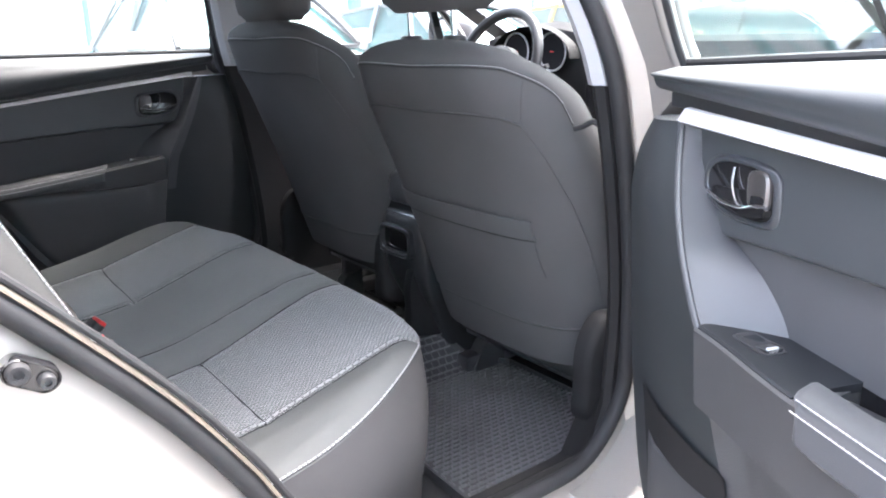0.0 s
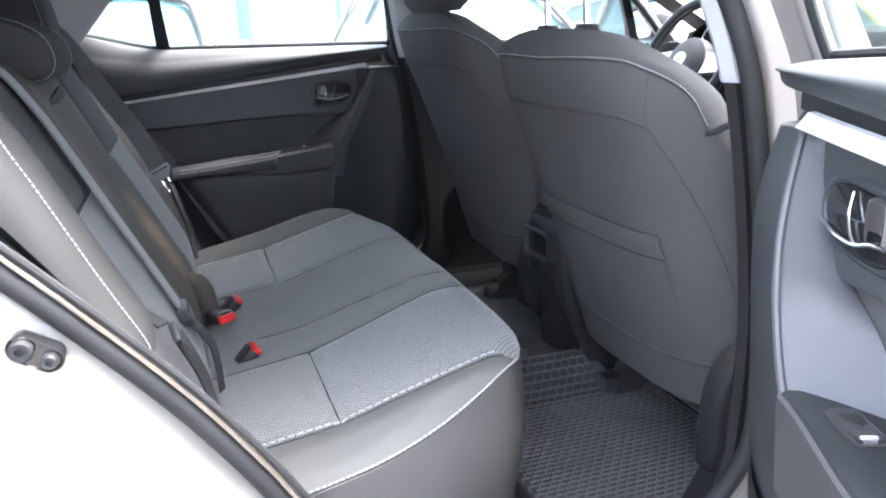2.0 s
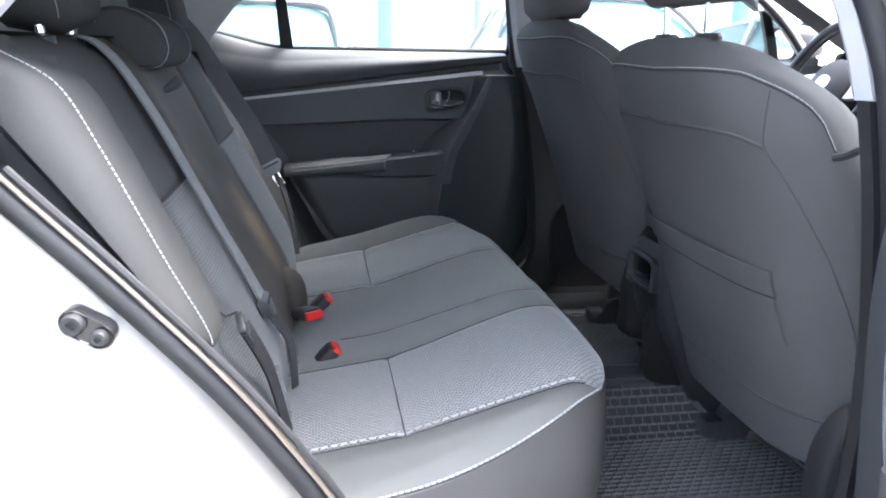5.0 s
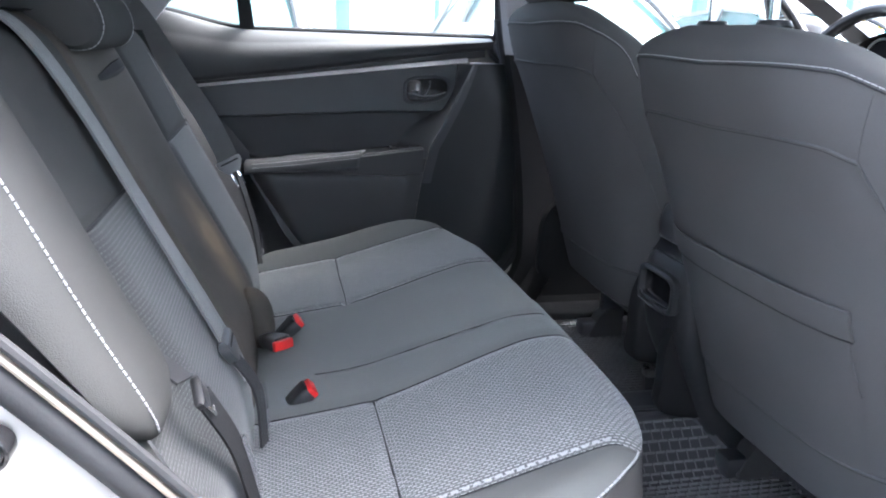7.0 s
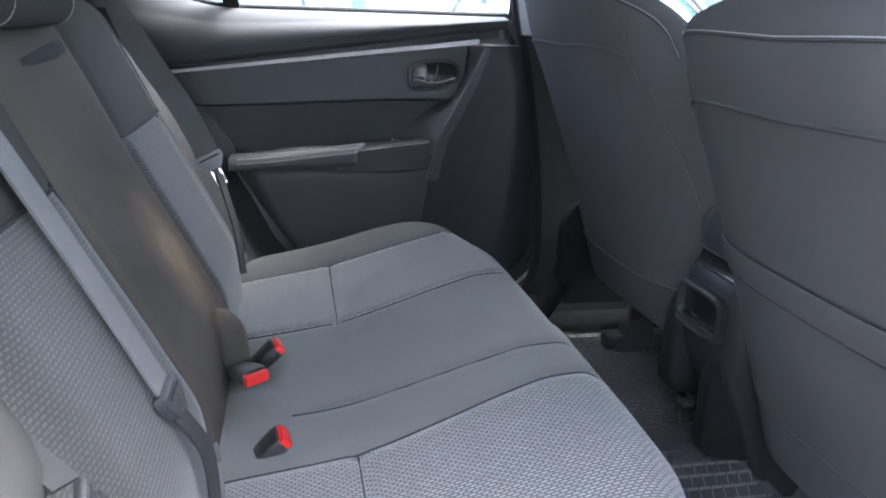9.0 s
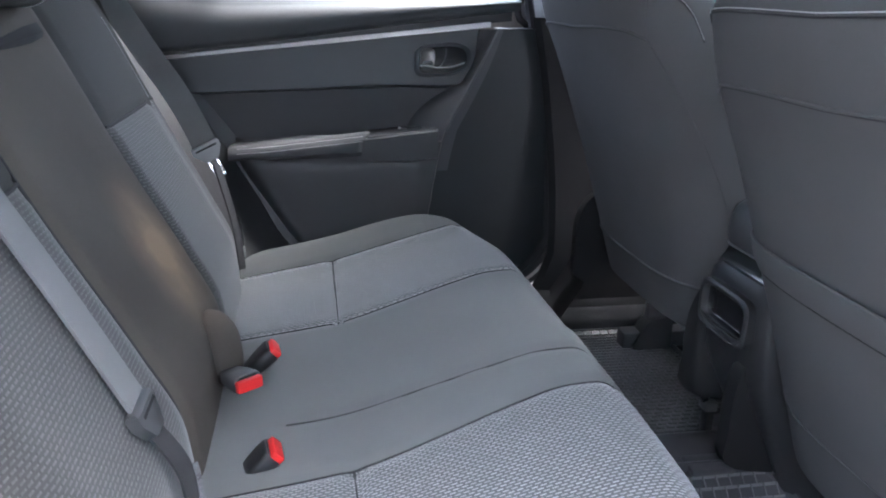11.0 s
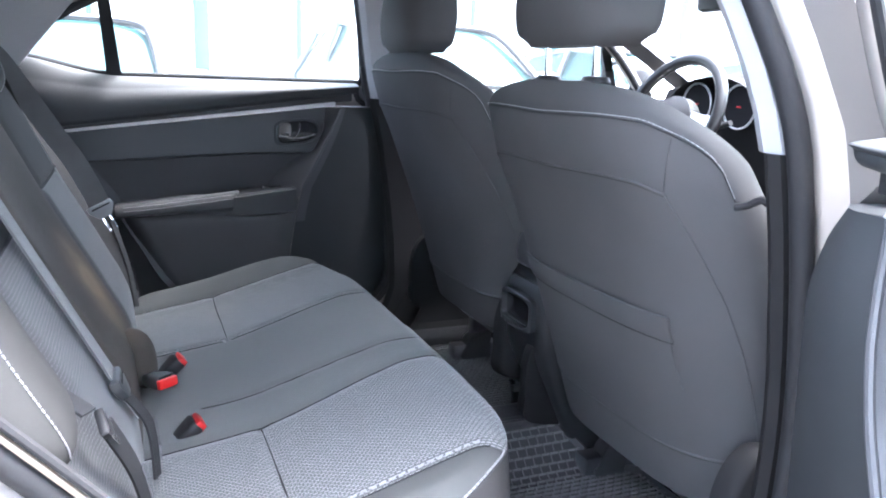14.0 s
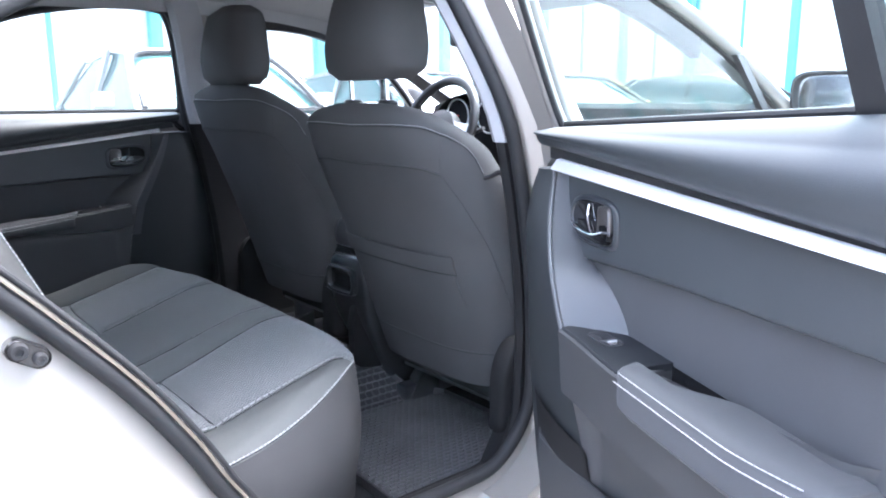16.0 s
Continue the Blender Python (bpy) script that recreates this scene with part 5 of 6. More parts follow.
for dz, dx in ((0.0, 0.0), (0.009, -0.0035)):
    part("bright_line", tube([(0.5500 + dx * 1.4, CY + 0.006 + y, 0.609 - dz + 0.006 * (abs(y) / 0.055) ** 6) for y in [-0.055 + 0.11 * i / 24 for i in range(25)]], 0.0012, 6), CHROME, console, "thin chrome line")
rows = []
for x, z, k in ((0.640, 0.800, 0.90), (0.600, 0.797, 0.97), (0.580, 0.786, 1.0), (0.571, 0.768, 1.0), (0.568, 0.745, 0.99), (0.571, 0.727, 0.96), (0.582, 0.724, 0.95)):
    rows.append([(x + 0.016 * abs(q) ** 5, CY + 0.002 + 0.074 * k * q, z - 0.010 * abs(q) ** 6 * (z > 0.76)) for q in [-1 + 2 * i / 24 for i in range(25)]])
part("arm_box", loft(rows, closed=False), LOWTRIM, console, "dark padded console armrest")
part("arm_box_body", loft([[(x, CY - 0.066, 0.728), (x, CY - 0.070, z - 0.02), (x, CY - 0.06, z), (x, CY + 0.064, z), (x, CY + 0.074, z - 0.02), (x, CY + 0.070, 0.728)] for x, z in ((0.584, 0.782), (0.61, 0.797), (0.86, 0.795), (0.89, 0.77))]), LOWTRIM, console, "padded lid of the console box")
part("lid_lip", tube([(0.5715 + 0.016 * abs(q) ** 5, CY + 0.002 + 0.071 * q, 0.7245) for q in [-1 + 2 * i / 24 for i in range(25)]], 0.0014, 6), GREYPLASTIC, console, "thin pale lip under the lid")
part("box_gap", sheet(lambda a, b: (0.588 - 0.014 * (1 - a) ** 2, CY + (0.070 + 0.006 * (1 - a)) * (2 * b - 1), 0.690 + 0.036 * a), 6, 10), GLOSS, console, "dark gap under the lid")
part("floor_clip", slab(0.640, 0.648, CY - 0.052, CY - 0.030, 0.386, 0.391, 0.001), BRACKET, console, "bright clip on the console foot")

dash = thing("dashboard", "black dashboard with round dials behind the wheel", "dashboard")
part("top_pad", loft([[(1.42, y, 0.86), (1.40, y, 1.00), (1.43, y, 1.075 + 0.045 * math.exp(-((y - 0.385) / 0.2) ** 2)), (1.48, y, 1.090 + 0.050 * math.exp(-((y - 0.385) / 0.2) ** 2)), (1.55, y, 1.090), (1.78, y, 1.0), (1.80, y, 0.6), (1.44, y, 0.6)] for y in [-0.66 + 1.32 * i / 24 for i in range(25)]]), DARKTRIM, dash)
part("trim_band", slab(1.395, 1.425, -0.68, 0.12, 0.92, 0.945, 0.008), SATIN, dash, "satin trim band")
part("binnacle", loft([[(1.36 + 0.10 * q, 0.385 + w * math.cos(t), 1.025 + h * math.sin(t)) for t in (math.pi * k / 16 for k in range(17))] for q, w, h in ((0, 0.185, 0.10), (0.3, 0.19, 0.105), (1, 0.16, 0.06))], closed=False), DARKTRIM, dash, "black instrument hood")
for y in (0.30, 0.47):
    d = part("dial", loft([[(1.385 + q, y + r * math.cos(t), 1.045 + r * math.sin(t)) for t in (2 * math.pi * k / 24 for k in range(24))] for q, r in ((0.01, 0.062), (0.0, 0.062), (0.004, 0.054), (0.008, 0.02))]), DIAL, dash, "round instrument dial")
    part("dial_ring", tube([(1.384, y + 0.060 * math.cos(t), 1.045 + 0.060 * math.sin(t)) for t in (2 * math.pi * k / 28 for k in range(28))], 0.003, 6, closed=True), SATIN, d, "bright dial ring")
    part("needle", slab(1.386, 1.389, y - 0.002, y + 0.012, 1.043, 1.047, 0), RED, d, "red needle")
part("air_vent", slab(1.39, 1.43, 0.58, 0.68, 0.93, 0.99, 0.012), GLOSS, dash, "black side air vent")
part("radio_panel", slab(1.36, 1.44, -0.13, 0.14, 0.66, 0.97, 0.02), GLOSS, dash, "gloss black centre stack")

wheel = thing("steering_wheel", "black leather steering wheel with silver spoke trim", "steering wheel", m=pose(1.22, 0.392, 1.003, 0, -66, 0))
part("rim", tube([(0.182 * math.cos(t), 0.182 * math.sin(t), 0) for t in (2 * math.pi * k / 56 for k in range(56))], 0.0165, 12, closed=True), LEATHER, wheel, "black leather rim")
part("hub", loft([[(r * math.cos(t) * 0.9, r * math.sin(t), z) for t in (2 * math.pi * k / 28 for k in range(28))] for r, z in ((0.075, -0.05), (0.085, -0.03), (0.080, 0.0), (0.05, 0.014), (0.02, 0.017))]), PLASTIC, wheel, "padded hub")
for a in (90, 270, 180):
    c, s_ = math.cos(radians(a)), math.sin(radians(a))
    part("spoke", loft([[(c * r - s_ * w, s_ * r + c * w, z - 0.012), (c * r + s_ * w, s_ * r - c * w, z - 0.012), (c * r + s_ * w, s_ * r - c * w, z + 0.004), (c * r - s_ * w, s_ * r + c * w, z + 0.004)] for r, w, z in ((0.06, 0.034, -0.008), (0.12, 0.026, -0.01), (0.178, 0.022, -0.004))]), SATIN if a != 180 else PLASTIC, wheel, "silver-trimmed spoke")
part("badge", loft([[(0.020 * math.cos(t), 0.026 * math.sin(t), z) for t in (2 * math.pi * k / 24 for k in range(24))] for z in (0.014, 0.0195)]), CHROME, wheel, "chrome oval badge")
part("column", tube([(0, 0, -0.04), (-0.02, 0, -0.20)], 0.05, 16), PLASTIC, wheel, "black steering column")
for s in (-1, 1):
    part("stalk", tube([(0.0, s * 0.05, -0.07), (0.03, s * 0.17, -0.06)], 0.008), PLASTIC, wheel, "black column stalk")

# ---- belts and buckles ----
def belt(label, pts, side, tongue_at, tongue_turn, width=0.047, grip_mat=TONGUE, grip_label="grey belt tongue", band=WEB):
    b = thing("seat_belt", label, "seat belt", "rear seat belts")
    part("webbing", ribbon(smooth_path(pts, 10), width, side), band, b)
    grip = [[(dx * f, w * y, z) for dx, y in ((-0.006, -1), (-0.008, -0.8), (-0.008, 0.8), (-0.006, 1), (0.006, 1), (0.008, 0.8), (0.008, -0.8), (0.006, -1))] for z, w, f in ((0.016, 0.026, 0.6), (0.013, 0.029, 1.0), (0.002, 0.029, 1.0), (-0.010, 0.020, 1.0), (-0.018, 0.014, 0.9))]
    t = part("tongue", loft(grip), grip_mat, b, grip_label)
    t.matrix_world = Matrix.Translation(tongue_at) @ tongue_turn
    part("webbing_slot", slab(-0.0086, 0.0086, -0.022, 0.022, 0.005, 0.009, 0.001), SEAM, t, "dark slot for the webbing")
    for y in (-0.0085, 0.0085):
        part("latch_plate", slab(-0.0012, 0.0012, y - 0.0028, y + 0.0028, -0.048, -0.016, 0.0008), CHROME, t, "chrome side of the latch plate")
    part("latch_tip", slab(-0.0012, 0.0012, -0.0113, 0.0113, -0.054, -0.047, 0.0008), CHROME, t, "chrome tip of the latch plate")
    return b


# Darker copy of the webbing, holding the near belt's shade in its colour.
DARKENED_WEB = material("darkened_webbing", (0.02, 0.02, 0.022), 0.7, vary=0.2, scale=20, bump=0.6, grain=900)
LEANED = pose(0, 0, 0, 0, -24, 0).to_3x3().to_4x4()
belt("slack grey belt over the centre of the seat back", [(-0.475, -0.30, 1.085), (-0.413, -0.30, 1.075), (-0.358, -0.295, 1.0), (-0.282, -0.277, 0.84), (-0.206, -0.280, 0.685)], (0, 1, 0.0), (-0.200, -0.285, 0.676), LEANED)
# Tongue beside the open door is black plastic, toned down for shade.
belt("slack grey belt beside the open door", [(-0.285, -0.505, 0.795), (-0.255, -0.530, 0.777), (-0.222, -0.552, 0.758)], (0, 1, 0.2), (-0.208, -0.560, 0.746), LEANED @ pose(0, 0, 0, 30, 0, 0) @ Matrix.Scale(0.58, 4), 0.022, PLASTIC, "belt tongue, darkened for shade", DARKENED_WEB)
belt("grey belt hanging beside the shut door", [(-0.50, 0.56, 1.15), (-0.442, 0.54, 1.125), (-0.404, 0.54, 1.082), (-0.363, 0.54, 1.014), (-0.326, 0.54, 0.951), (-0.285, 0.545, 0.884), (-0.252, 0.55, 0.814), (-0.238, 0.552, 0.777)], (0.85, 0.20, 0.45), (-0.234, 0.553, 0.768), Matrix(((0.12, 0.87, -0.43, 0), (-0.97, 0.20, 0.12, 0), (0.20, 0.41, 0.89, 0), (0, 0, 0, 1))).to_3x3().to_4x4(), grip_mat=LIT_TONGUE, grip_label="grey belt tongue, paled where it is lit")
for nm, pts in (("lap_belt", [(-0.195, -0.288, 0.665), (-0.165, -0.30, 0.62), (-0.158, -0.312, 0.545)]), ("lap_belt", [(-0.206, -0.556, 0.742), (-0.182, -0.50, 0.655), (-0.164, -0.44, 0.53)]), ("lap_belt", [(-0.215, 0.515, 0.75), (-0.185, 0.475, 0.65), (-0.172, 0.45, 0.56)])):
    t = thing(nm, "dark lap belt running down to its anchor", "seat belt", "lap belts")
    part("webbing", ribbon(smooth_path(pts, 8), 0.022, (0.35, 0.9, 0)), DARKENED_WEB, t)
    part("anchor_plate", ribbon([p + Vector((0.006, 0.010, 0.004)) for p in smooth_path(pts, 8)[8:15]], 0.009, (0.35, 0.9, 0), 0.0012), CHROME, t, "bright anchor plate")


def buckle(x, y, z, yaw, pitch, grey):
    b = thing("belt_buckle", "seat belt buckle with a red release button", "belt buckle", "belt buckles", m=pose(x, y, z, 0, pitch, yaw))
    part("housing", loft([[(px, w * cy, h * cz) for cy, cz in ((-1, -0.6), (-0.85, -0.9), (-0.6, -1), (0.6, -1), (0.85, -0.9), (1, -0.6), (1, 0.6), (0.85, 0.9), (0.6, 1), (-0.6, 1), (-0.85, 0.9), (-1, 0.6))] for px, w, h in ((-0.042, 0.010, 0.007), (-0.034, 0.016, 0.010), (-0.010, 0.0195, 0.0120), (0.008, 0.0205, 0.0125), (0.012, 0.0195, 0.0115))]), TONGUE if grey else PLASTIC, b, "grey plastic housing" if grey else "black plastic housing")
    part("release_button", slab(0.006, 0.0200, -0.0190, 0.0190, -0.0100, 0.0065, 0.0025), RED, b, "red release button")
    part("latch_slot", slab(0.008, 0.0130, -0.0130, 0.0130, 0.0070, 0.0100, 0.0008), SEAM, b, "dark latch slot")
    part("stalk", ribbon([(-0.036, 0, 0), (-0.085, 0, -0.006)], 0.022, (0, 1, 0), 0.003), WEB, b)


buckle(-0.102, -0.155, 0.535, 8, -42, False)
buckle(-0.138, 0.004, 0.556, -55, -8, True)
buckle(-0.112, 0.095, 0.549, 8, -42, False)

# ---- floor mats ----
def floor_mat(s, label):
    m = thing("floor_mat", label, "floor mat", "rubber floor mats")
    x0, x1, y0, y1 = 0.33, 0.735, 0.04 if s < 0 else 0.13, 0.655
    out = [(x0, y0), (0.45, y0), (0.56, y0), (0.625, y0 + 0.002), (0.642, y0 + 0.015), (0.665, y0 + 0.04), (0.70, y0 + 0.075), (x1 + 0.05, y0 + 0.13), (x1 + 0.05, y1 - 0.10), (x1 + 0.03, y1 - 0.07), (x1 - 0.06, y1), (x0, y1), (x0, y0 + 0.4), (x0, y0 + 0.2), (x0, y0 + 0.1), (x0, y0 + 0.05)]

    def ground_at(x, y):
        return floor_z(0.5, y) + 0.011 - 0.055 * smoothstep(0.62, 0.655, y)
    loops = []
    for k, dz in ((1, -0.008), (1, 0.012), (0.985, 0.014), (0.975, 0.0)):
        cx, cy = 0.53, 0.375
        loops.append([(cx + (x - cx) * k, s * (cy + (y - cy) * k), ground_at(x, cy + (y - cy) * k) + dz) for x, y in out])
    rim_bm = loft(loops, caps=False)
    part("rim", rim_bm, MAT_RUBBER, m, "raised rim of the mat")
    def bed(a, b):
        y = y0 + 0.008 + (y1 - y0 - 0.016) * b
        xe = interp(y, [(y0, 0.625), (y0 + 0.04, 0.66), (y0 + 0.13, x1 + 0.04), (y1 - 0.10, x1 + 0.04), (y1, x1 - 0.07)])
        return (x0 + 0.004 + (xe - x0 - 0.008) * a, s * y, ground_at(0, y) + 0.001)
    part("tray", sheet(bed, 20, 60), MAT_RUBBER, m)
    ribs = bmesh.new()
    row = 0
    y = y0 + 0.02
    def inside(x, yy):
        n, c = len(out), False
        for i in range(n):
            (xa, ya), (xb, yb) = out[i], out[i - 1]
            if (ya > yy) != (yb > yy) and x < (xb - xa) * (yy - ya) / (yb - ya) + xa:
                c = not c
        return c
    def bar(xa, ya, xb, yb, w, h):
        d = Vector((xb - xa, yb - ya, 0))
        nn = Vector((-d.y, d.x, 0)).normalized() * w
        a, b = Vector((xa, ya, ground_at(xa, ya) + 0.001)), Vector((xb, yb, ground_at(xb, yb) + 0.001))
        up = Vector((0, 0, h))
        vs = [ribs.verts.new(Vector((p.x, s * p.y, p.z))) for p in (a - nn, a + nn, b + nn, b - nn, a - nn * 0.5 + up, a + nn * 0.5 + up, b + nn * 0.5 + up, b - nn * 0.5 + up)]
        for f in ((4, 5, 6, 7), (0, 1, 5, 4), (1, 2, 6, 5), (2, 3, 7, 6), (3, 0, 4, 7)):
            ribs.faces.new([vs[i] for i in f])
    step = 0.0135
    while y < y1 - 0.02:
        x = x0 + 0.015
        while x < x1 + 0.04:
            if inside(x + 0.013, y) and inside(x - 0.014, y) and inside(x, y - 0.016) and inside(x, y + 0.016):
                o = 0.0105 if row % 2 else 0
                bar(x + o, y, x + o + 0.018, y, 0.0018, 0.0045)
                bar(x + o, y, x + o, y + step, 0.0010, 0.0025)
            x += 0.021
        y += step
        row += 1
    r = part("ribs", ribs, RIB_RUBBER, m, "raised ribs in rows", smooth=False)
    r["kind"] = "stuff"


floor_mat(-1, "black ribbed rubber mat before the rear bench")
floor_mat(1, "black ribbed rubber mat beside the shut door")
tm = thing("tunnel_mat", "plain black rubber mat over the floor tunnel", "floor mat")
part("sheet", sheet(lambda u, v: (0.34 + 0.285 * u, -0.032 + 0.165 * v, floor_z(0.5, -0.032 + 0.165 * v) + 0.016), 8, 24, (0, 0, -0.006)), MAT_RUBBER, tm)
for x, w in ((0.44, 0.030), (0.55, 0.036)):
    part("lug", slab(x - w, x + w, -0.062, -0.020, floor_z(0.5, -0.04) + 0.008, floor_z(0.5, -0.03) + 0.021, 0.004), MAT_RUBBER, tm, "joining lug of the mat")
k = thing("mat_clip", "small grey plastic clip beside the console", "clip", m=pose(0.645, 0.132, 0.392))
part("block", slab(-0.012, 0.012, -0.014, 0.014, -0.012, 0.006, 0.004), BRACKET, k)
part("tab", slab(-0.016, -0.004, -0.008, 0.010, 0.004, 0.014, 0.003), CHROME, k, "bright metal tab")
part("stem", slab(-0.006, 0.010, -0.010, 0.010, -0.075, -0.010, 0.003), PLASTIC, k)

# ---- front door on the near side, mirrors ----
def front_door(s, name, label):
    d = thing(name, label, "car door", "front doors")
    part("outer_skin", sheet(lambda u, v: (0.60 + 1.0 * u, s * (0.80 + 0.035 * math.sin(math.pi * v) - 0.01 * u), 0.30 + 0.74 * v), 10, 14, (0, -s * 0.02, 0)), PAINT, d, "champagne metallic door skin")
    part("inner_trim", sheet(lambda u, v: (0.60 + 0.98 * u, s * (0.715 - 0.02 * smoothstep(0.0, 0.2, v)), 0.62 + 0.43 * v), 10, 14, (0, s * 0.02, 0)), SOFT, d, "slate inner door trim")
    # Panel added low on the door; its dark colour stands for footwell shade.
    part("kick_panel", sheet(lambda u, v: (0.60 + 0.98 * u, s * 0.690, 0.27 + 0.36 * v), 10, 8, (0, s * 0.02, 0)), DARKTRIM, d, "lower door panel, dark to stand for footwell shade")
    top = [(0.585, 1.06), (0.56, 1.16), (0.50, 1.345), (0.60, 1.385), (0.85, 1.375), (1.05, 1.31), (1.25, 1.20), (1.42, 1.06)]
    tp = [(p.x, s * (0.78 - 0.44 * (p.y - 1.06)), p.y) for p in smooth_path([(x, z, 0) for x, z in top], 6)]
    part("window_frame", tube(tp, 0.018, 10), PAINT, d, "champagne window frame")
    part("frame_seal", tube([(x, y - s * 0.012, z - 0.012) for x, y, z in tp], 0.010, 8), RUBBER, d, "black window seal")
    part("mirror_post", loft([[(x - 0.016, s * (0.78 - 0.3 * (z - 1.06)), z), (x + 0.016, s * (0.78 - 0.3 * (z - 1.06)), z), (x + 0.016, s * (0.765 - 0.3 * (z - 1.06)), z), (x - 0.016, s * (0.765 - 0.3 * (z - 1.06)), z)] for x, z in ((1.30, 1.05), (1.265, 1.12), (1.22, 1.205))]), PLASTIC, d, "black front window post")
    tops = [(p[0], p[2]) for p in tp if p[0] > 0.5 and p[2] > 1.15][3:]
    def f(a, b):
        x = 0.57 + 0.84 * a
        zt = interp(x, [(0.57, 1.375), (0.60, 1.385), (0.85, 1.375), (1.05, 1.31), (1.25, 1.20), (1.42, 1.06)])
        z = 1.05 + (zt - 1.05) * b
        return (x, s * (0.775 - 0.44 * (z - 1.06)), z)
    part("window_pane", sheet(f, 16, 8), GLASS if s > 0 else NEAR_GLASS, d, "clear front side window").visible_shadow = False
    ring = lambda x, w, h, dz=0.0: [(x, s * (0.875 + w * (abs(math.cos(t)) ** 0.5) * (1 if math.cos(t) > 0 else -1)), 1.113 + dz + h * (abs(math.sin(t)) ** 0.55) * (1 if math.sin(t) > 0 else -1)) for t in (2 * math.pi * k / 32 for k in range(32))]
    mr = part("mirror_shell", loft([ring(1.392, 0.078, 0.046), ring(1.376, 0.083, 0.051), ring(1.378, 0.090, 0.056), ring(1.41, 0.092, 0.058), ring(1.45, 0.086, 0.053), ring(1.49, 0.066, 0.040), ring(1.51, 0.035, 0.02)], caps=True), PLASTIC, d, "black rounded door mirror housing")
    part("mirror_glass", loft([ring(1.3895, 0.077, 0.045), ring(1.3885, 0.07, 0.04)]), CHROME, mr, "mirror glass")
    part("inner_frame_trim", loft([[(x, y - s * 0.02, z - 0.010), (x, y - s * 0.035, z - 0.030), (x, y - s * 0.045, z - 0.062), (x, y - s * 0.020, z - 0.062)] for x, y, z in tp[12:34]]), LOWTRIM, d, "grey trim along the window frame")
    part("mirror_arm", tube([(1.41, s * 0.74, 1.055), (1.41, s * 0.82, 1.07)], 0.022), PLASTIC, d)
    return d


front_door(-1, "front_door", "shut front door with champagne paint and black mirror")
front_door(1, "front_door", "shut far front door with window and black mirror")
bonnet = thing("bonnet", "champagne metallic bonnet before the windscreen", "car bonnet")
part("panel", sheet(lambda u, v: (1.75 + 1.05 * u, -0.78 + 1.56 * v, 0.98 - 0.22 * u ** 2 - 0.03 * (2 * v - 1) ** 2), 10, 12, (0, 0, -0.02)), PAINT, bonnet)
for s in (-1, 1):
    part("wing", sheet(lambda u, v: (1.62 + 1.15 * u, s * 0.82, 0.25 + (0.70 - 0.2 * u * u) * v), 8, 8, (0, -s * 0.02, 0)), PAINT, bonnet, "champagne front wing")

# ---- outside ----
ground = tagged(part("ground", sheet(lambda u, v: (-150 + 300 * u, -150 + 300 * v, -0.02), 6, 6), ASPHALT), "grey asphalt yard that reaches the horizon", "ground", kind="structure")


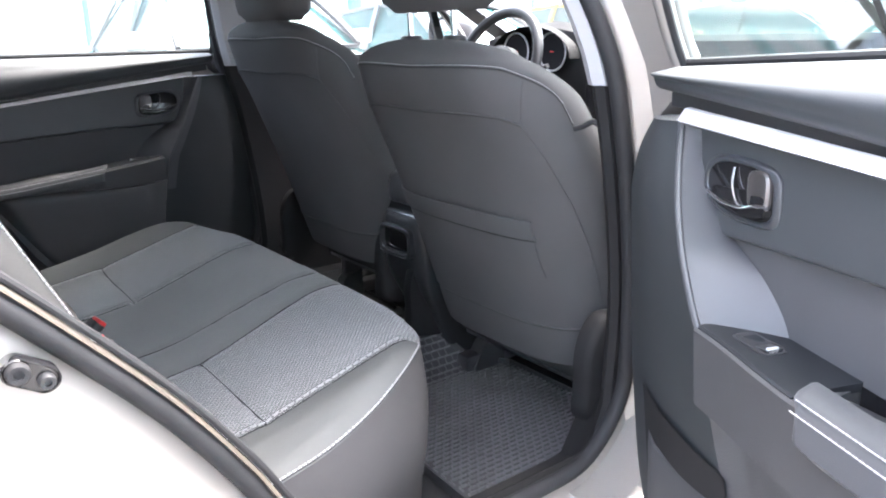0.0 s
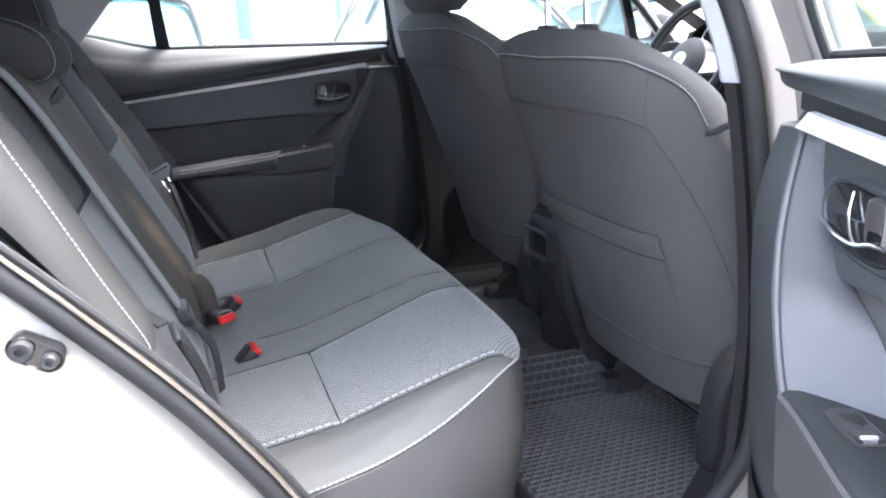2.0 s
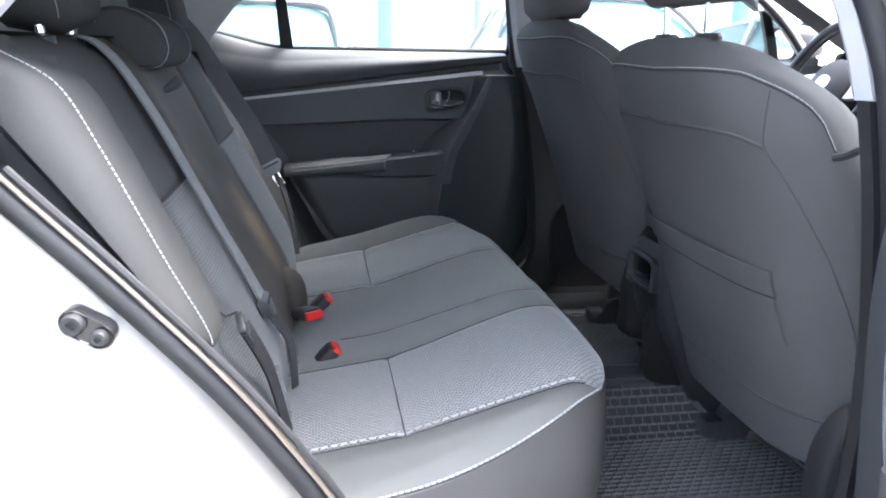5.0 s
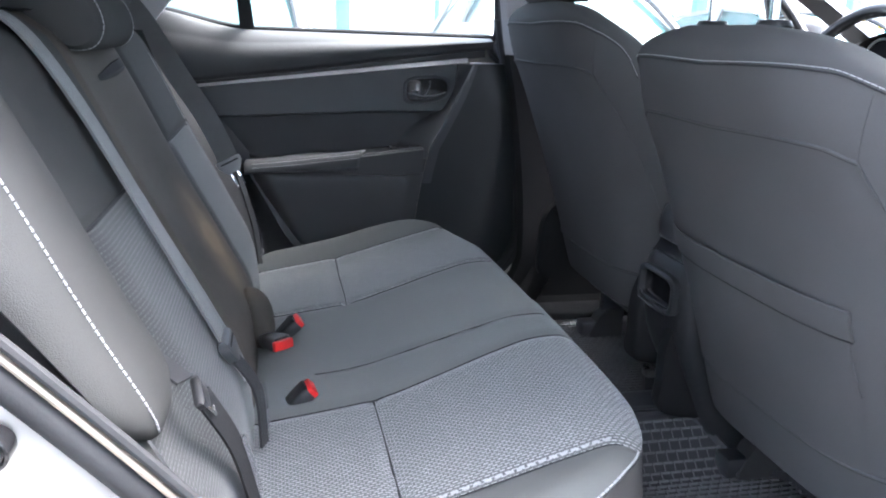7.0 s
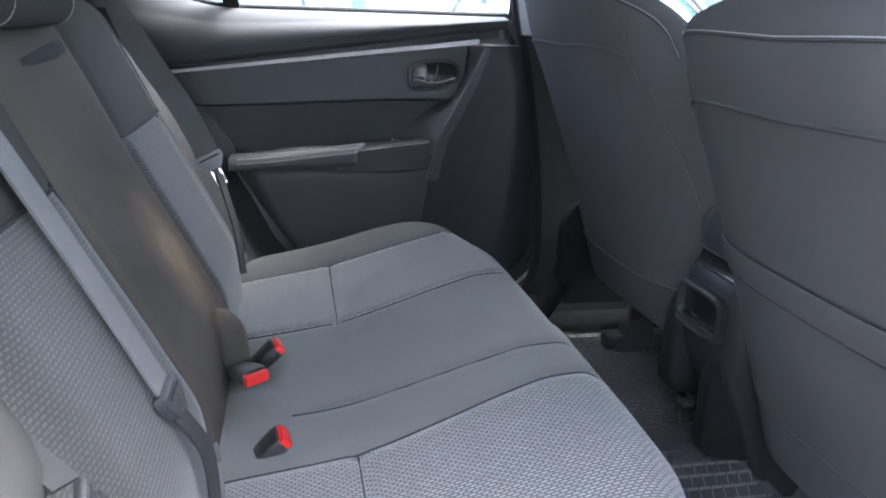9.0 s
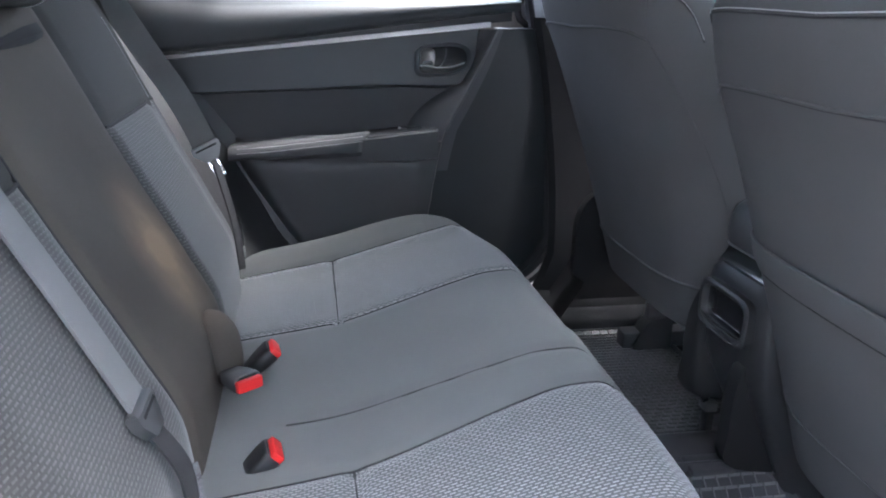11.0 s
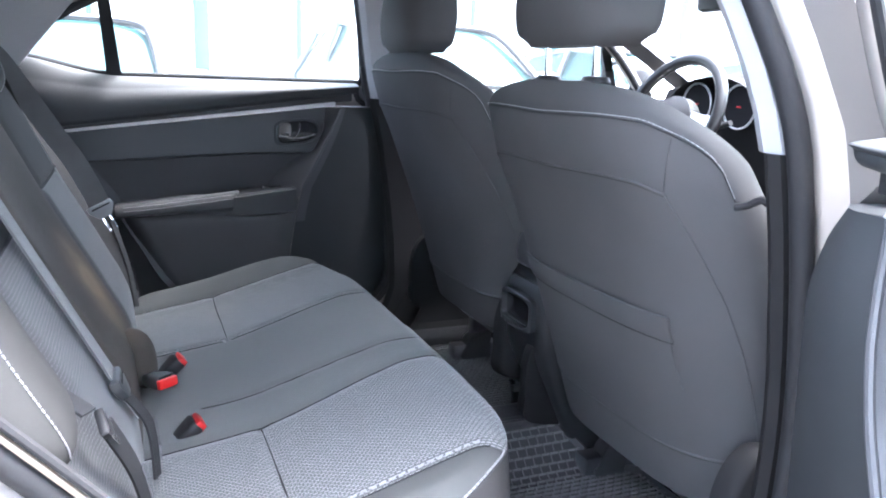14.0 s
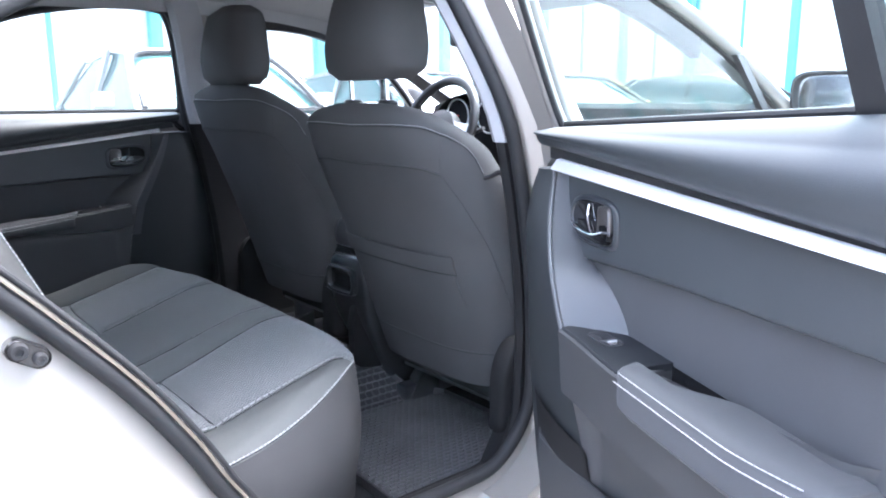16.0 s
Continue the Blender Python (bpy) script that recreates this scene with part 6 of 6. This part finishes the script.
def parked_car(m, label, paint, tall=1.0):
    c = thing("parked_car", label, "car", "parked cars", m)
    L, W = 2.2, 0.86
    low = [(p.x, p.y) for p in smooth_path([(-L, 0.55, 0), (-L, 0.82, 0), (-L + 0.18, 0.96, 0), (-1.3, 0.99, 0), (0.0, 0.97, 0), (1.0, 0.95, 0), (1.7, 0.86, 0), (L - 0.12, 0.72, 0), (L, 0.58, 0), (L - 0.02, 0.36, 0), (L - 0.4, 0.24, 0), (-L + 0.4, 0.24, 0), (-L + 0.02, 0.36, 0)], 4, closed=True)]
    body = []
    for q in range(15):
        a = -1 + 2 * q / 14
        k = 1 - 0.10 * abs(a) ** 6
        body.append([(x * (1 - 0.05 * abs(a) ** 4), a * W * (1 - 0.05 * smoothstep(0.8, 1.0, z)), 0.28 + (z * tall - 0.28) * k + 0.02 * (1 - a * a)) for x, z in low])
    part("body", loft(body), paint, c)
    roofp = [(p.x, p.y) for p in smooth_path([(-1.85, 0.95, 0), (-1.45, 1.22, 0), (-1.0, 1.40, 0), (-0.3, 1.47, 0), (0.25, 1.44, 0), (0.65, 1.26, 0), (1.18, 0.95, 0)], 4)]
    cab = []
    for q in range(13):
        a = -1 + 2 * q / 12
        cab.append([(x * (1 - 0.06 * abs(a) ** 4), a * W * 0.93 * (1 - 0.22 * smoothstep(0.95, 1.45, z)), (0.93 + (z - 0.93) * (1 - 0.05 * abs(a) ** 4)) * tall) for x, z in roofp] + [(x, a * W * 0.9, 0.86 * tall) for x, z in (roofp[-1], roofp[0])])
    part("cabin", loft(cab), TINTED, c, "pale reflecting cabin glass")
    part("roof", loft([[(x, a * W * 0.75, (z + 0.014 - 0.02 * abs(a) ** 4) * tall) for x, z in ((-1.05, 1.395), (-0.7, 1.44), (-0.2, 1.47), (0.2, 1.45), (0.36, 1.40), (0.2, 1.41), (-0.2, 1.44), (-1.05, 1.37))] for a in [-1 + i / 5 for i in range(11)]]), paint, c, "painted roof")
    for s in (-1, 1):
        for xa, za, xb, zb in ((1.15, 0.96, 0.4, 1.43), (-1.75, 0.97, -1.05, 1.41), (-0.25, 0.96, -0.2, 1.46)):
            part("pillar", tube([(xa, s * W * 0.94, za * tall), (xb, s * W * 0.76, zb * tall)], 0.03, 6), paint, c)
        part("door_mirror", slab(0.75, 0.87, *sorted((s * 0.9, s * 1.06)), 0.98 * tall, 1.1 * tall, 0.03), paint, c, "painted door mirror")
        part("head_lamp", slab(L - 0.22, L - 0.02, *sorted((s * 0.5, s * 0.82)), 0.60, 0.72, 0.03), LENS, c, "clear head lamp")
        for x in (-1.35, 1.35):
            w = part("wheel", loft([[(x + r * math.cos(t), s * y, 0.31 + r * math.sin(t)) for t in (2 * math.pi * k / 20 for k in range(20))] for r, y in ((0.29, 0.66), (0.315, 0.68), (0.315, 0.86), (0.29, 0.88))]), TYRE, c, "black tyre")
            part("rim", loft([[(x + r * math.cos(t), s * y, 0.31 + r * math.sin(t)) for t in (2 * math.pi * k / 16 for k in range(16))] for r, y in ((0.2, 0.86), (0.2, 0.885), (0.05, 0.89))]), SATIN, w, "silver rim")
    part("cowl", slab(1.02, 1.20, -0.72, 0.72, 0.955 * tall, 0.985 * tall, 0.01), PLASTIC, c, "black cowl below the windscreen")
    part("screen_edge", tube(smooth_path([(1.15, -0.76, 0.985 * tall), (0.72, -0.70, 1.235 * tall), (0.42, -0.60, 1.39 * tall), (0.36, -0.3, 1.42 * tall), (0.35, 0.3, 1.42 * tall), (0.42, 0.60, 1.39 * tall), (0.72, 0.70, 1.235 * tall), (1.15, 0.76, 0.985 * tall)], 4), 0.022, 6), PLASTIC, c, "black edge of the windscreen")
    part("grille", slab(L - 0.04, L + 0.01, -0.45, 0.45, 0.42, 0.62, 0.02), PLASTIC, c, "dark grille")
    return c


WHITE_P = material("white_car_paint", (0.55, 0.56, 0.56), 0.3, vary=0.03, bump=0, coat=0.6)
SILVER_P = material("silver_car_paint", (0.30, 0.32, 0.33), 0.3, 0.5, vary=0.04, bump=0, coat=0.6)
TEAL_P = material("pale_blue_car_paint", (0.035, 0.085, 0.085), 0.3, 0.3, vary=0.04, bump=0, coat=0.6)
DARK_P = material("dark_car_paint", (0.03, 0.035, 0.05), 0.25, 0.2, vary=0.1, bump=0, coat=0.8)
RED_P = material("red_car_paint", (0.45, 0.03, 0.04), 0.3, vary=0.05, bump=0, coat=0.6)
YELLOW_P = material("yellow_car_paint", (0.75, 0.50, 0.03), 0.35, vary=0.05, bump=0, coat=0.6)
for x, y, a, p, tl, lb in ((-0.6, 5.2, -95, WHITE_P, 1.0, "white car parked facing the yard"), (2.3, 5.4, -92, WHITE_P, 1.08, "white car with dark glass parked facing the yard"),
                           (5.0, 5.8, -88, SILVER_P, 1.0, "silver car parked in the row"), (7.6, 5.6, -90, YELLOW_P, 1.0, "yellow car parked in the row"),
                           (10.2, 4.6, -80, TEAL_P, 1.0, "pale blue car parked in the row"), (8.6, 1.4, 170, WHITE_P, 1.0, "white car parked ahead"), (7.8, -1.8, 165, TEAL_P, 1.0, "pale blue car parked ahead"),
                           (11.5, -4.2, 170, DARK_P, 1.0, "dark car parked farther off"), (15.0, -6.0, 160, RED_P, 1.0, "red car parked farther off"), (-3.6, 5.4, -92, SILVER_P, 1.0, "silver car parked near the fence")):
    parked_car(pose(x, y, -0.02, 0, 0, a), lb, p, tl)


def building(name, label, m, length, height, skin=None):
    b = thing(name, label, "building", m=m)
    part("wall", slab(-length / 2, length / 2, 0, 6, 0, height, 0.02), skin or FACADE, b, "panelled wall")
    part("plinth", slab(-length / 2, length / 2, -0.06, 0.0, 0, 0.5, 0.02), CONCRETE, b, "concrete plinth")
    n = int(length / 3.6)
    for i in range(n + 1):
        x = -length / 2 + i * length / n
        part("column", slab(x - 0.12, x + 0.12, -0.22, -0.002, 0, height, 0.02), BLUE, b, "blue steel column")
        if i < n:
            part("panel_strip", slab(x + 1.75, x + 1.84, -0.05, -0.002, 0, height, 0.01), BLUE, b, "slim blue cover strip")
    part("eave", slab(-length / 2 - 0.3, length / 2 + 0.3, -0.5, 6.3, height, height + 0.3, 0.05), FACADE, b, "flat pale eave")
    return b


building("showroom", "pale showroom with blue steel columns", pose(3, 13.5, -0.02), 40, 5.0)
building("workshop", "pale workshop with blue steel columns", pose(24, 3, -0.02, 0, 0, -90), 36, 5.0)
# Unseen block added behind the camera; bounces light in, holds high sky back.
building("unseen_light_block", "unseen pale block added to bounce and block sky light", pose(2, -9.0, -0.02, 0, 0, 180), 44, 10.0, FACADE)
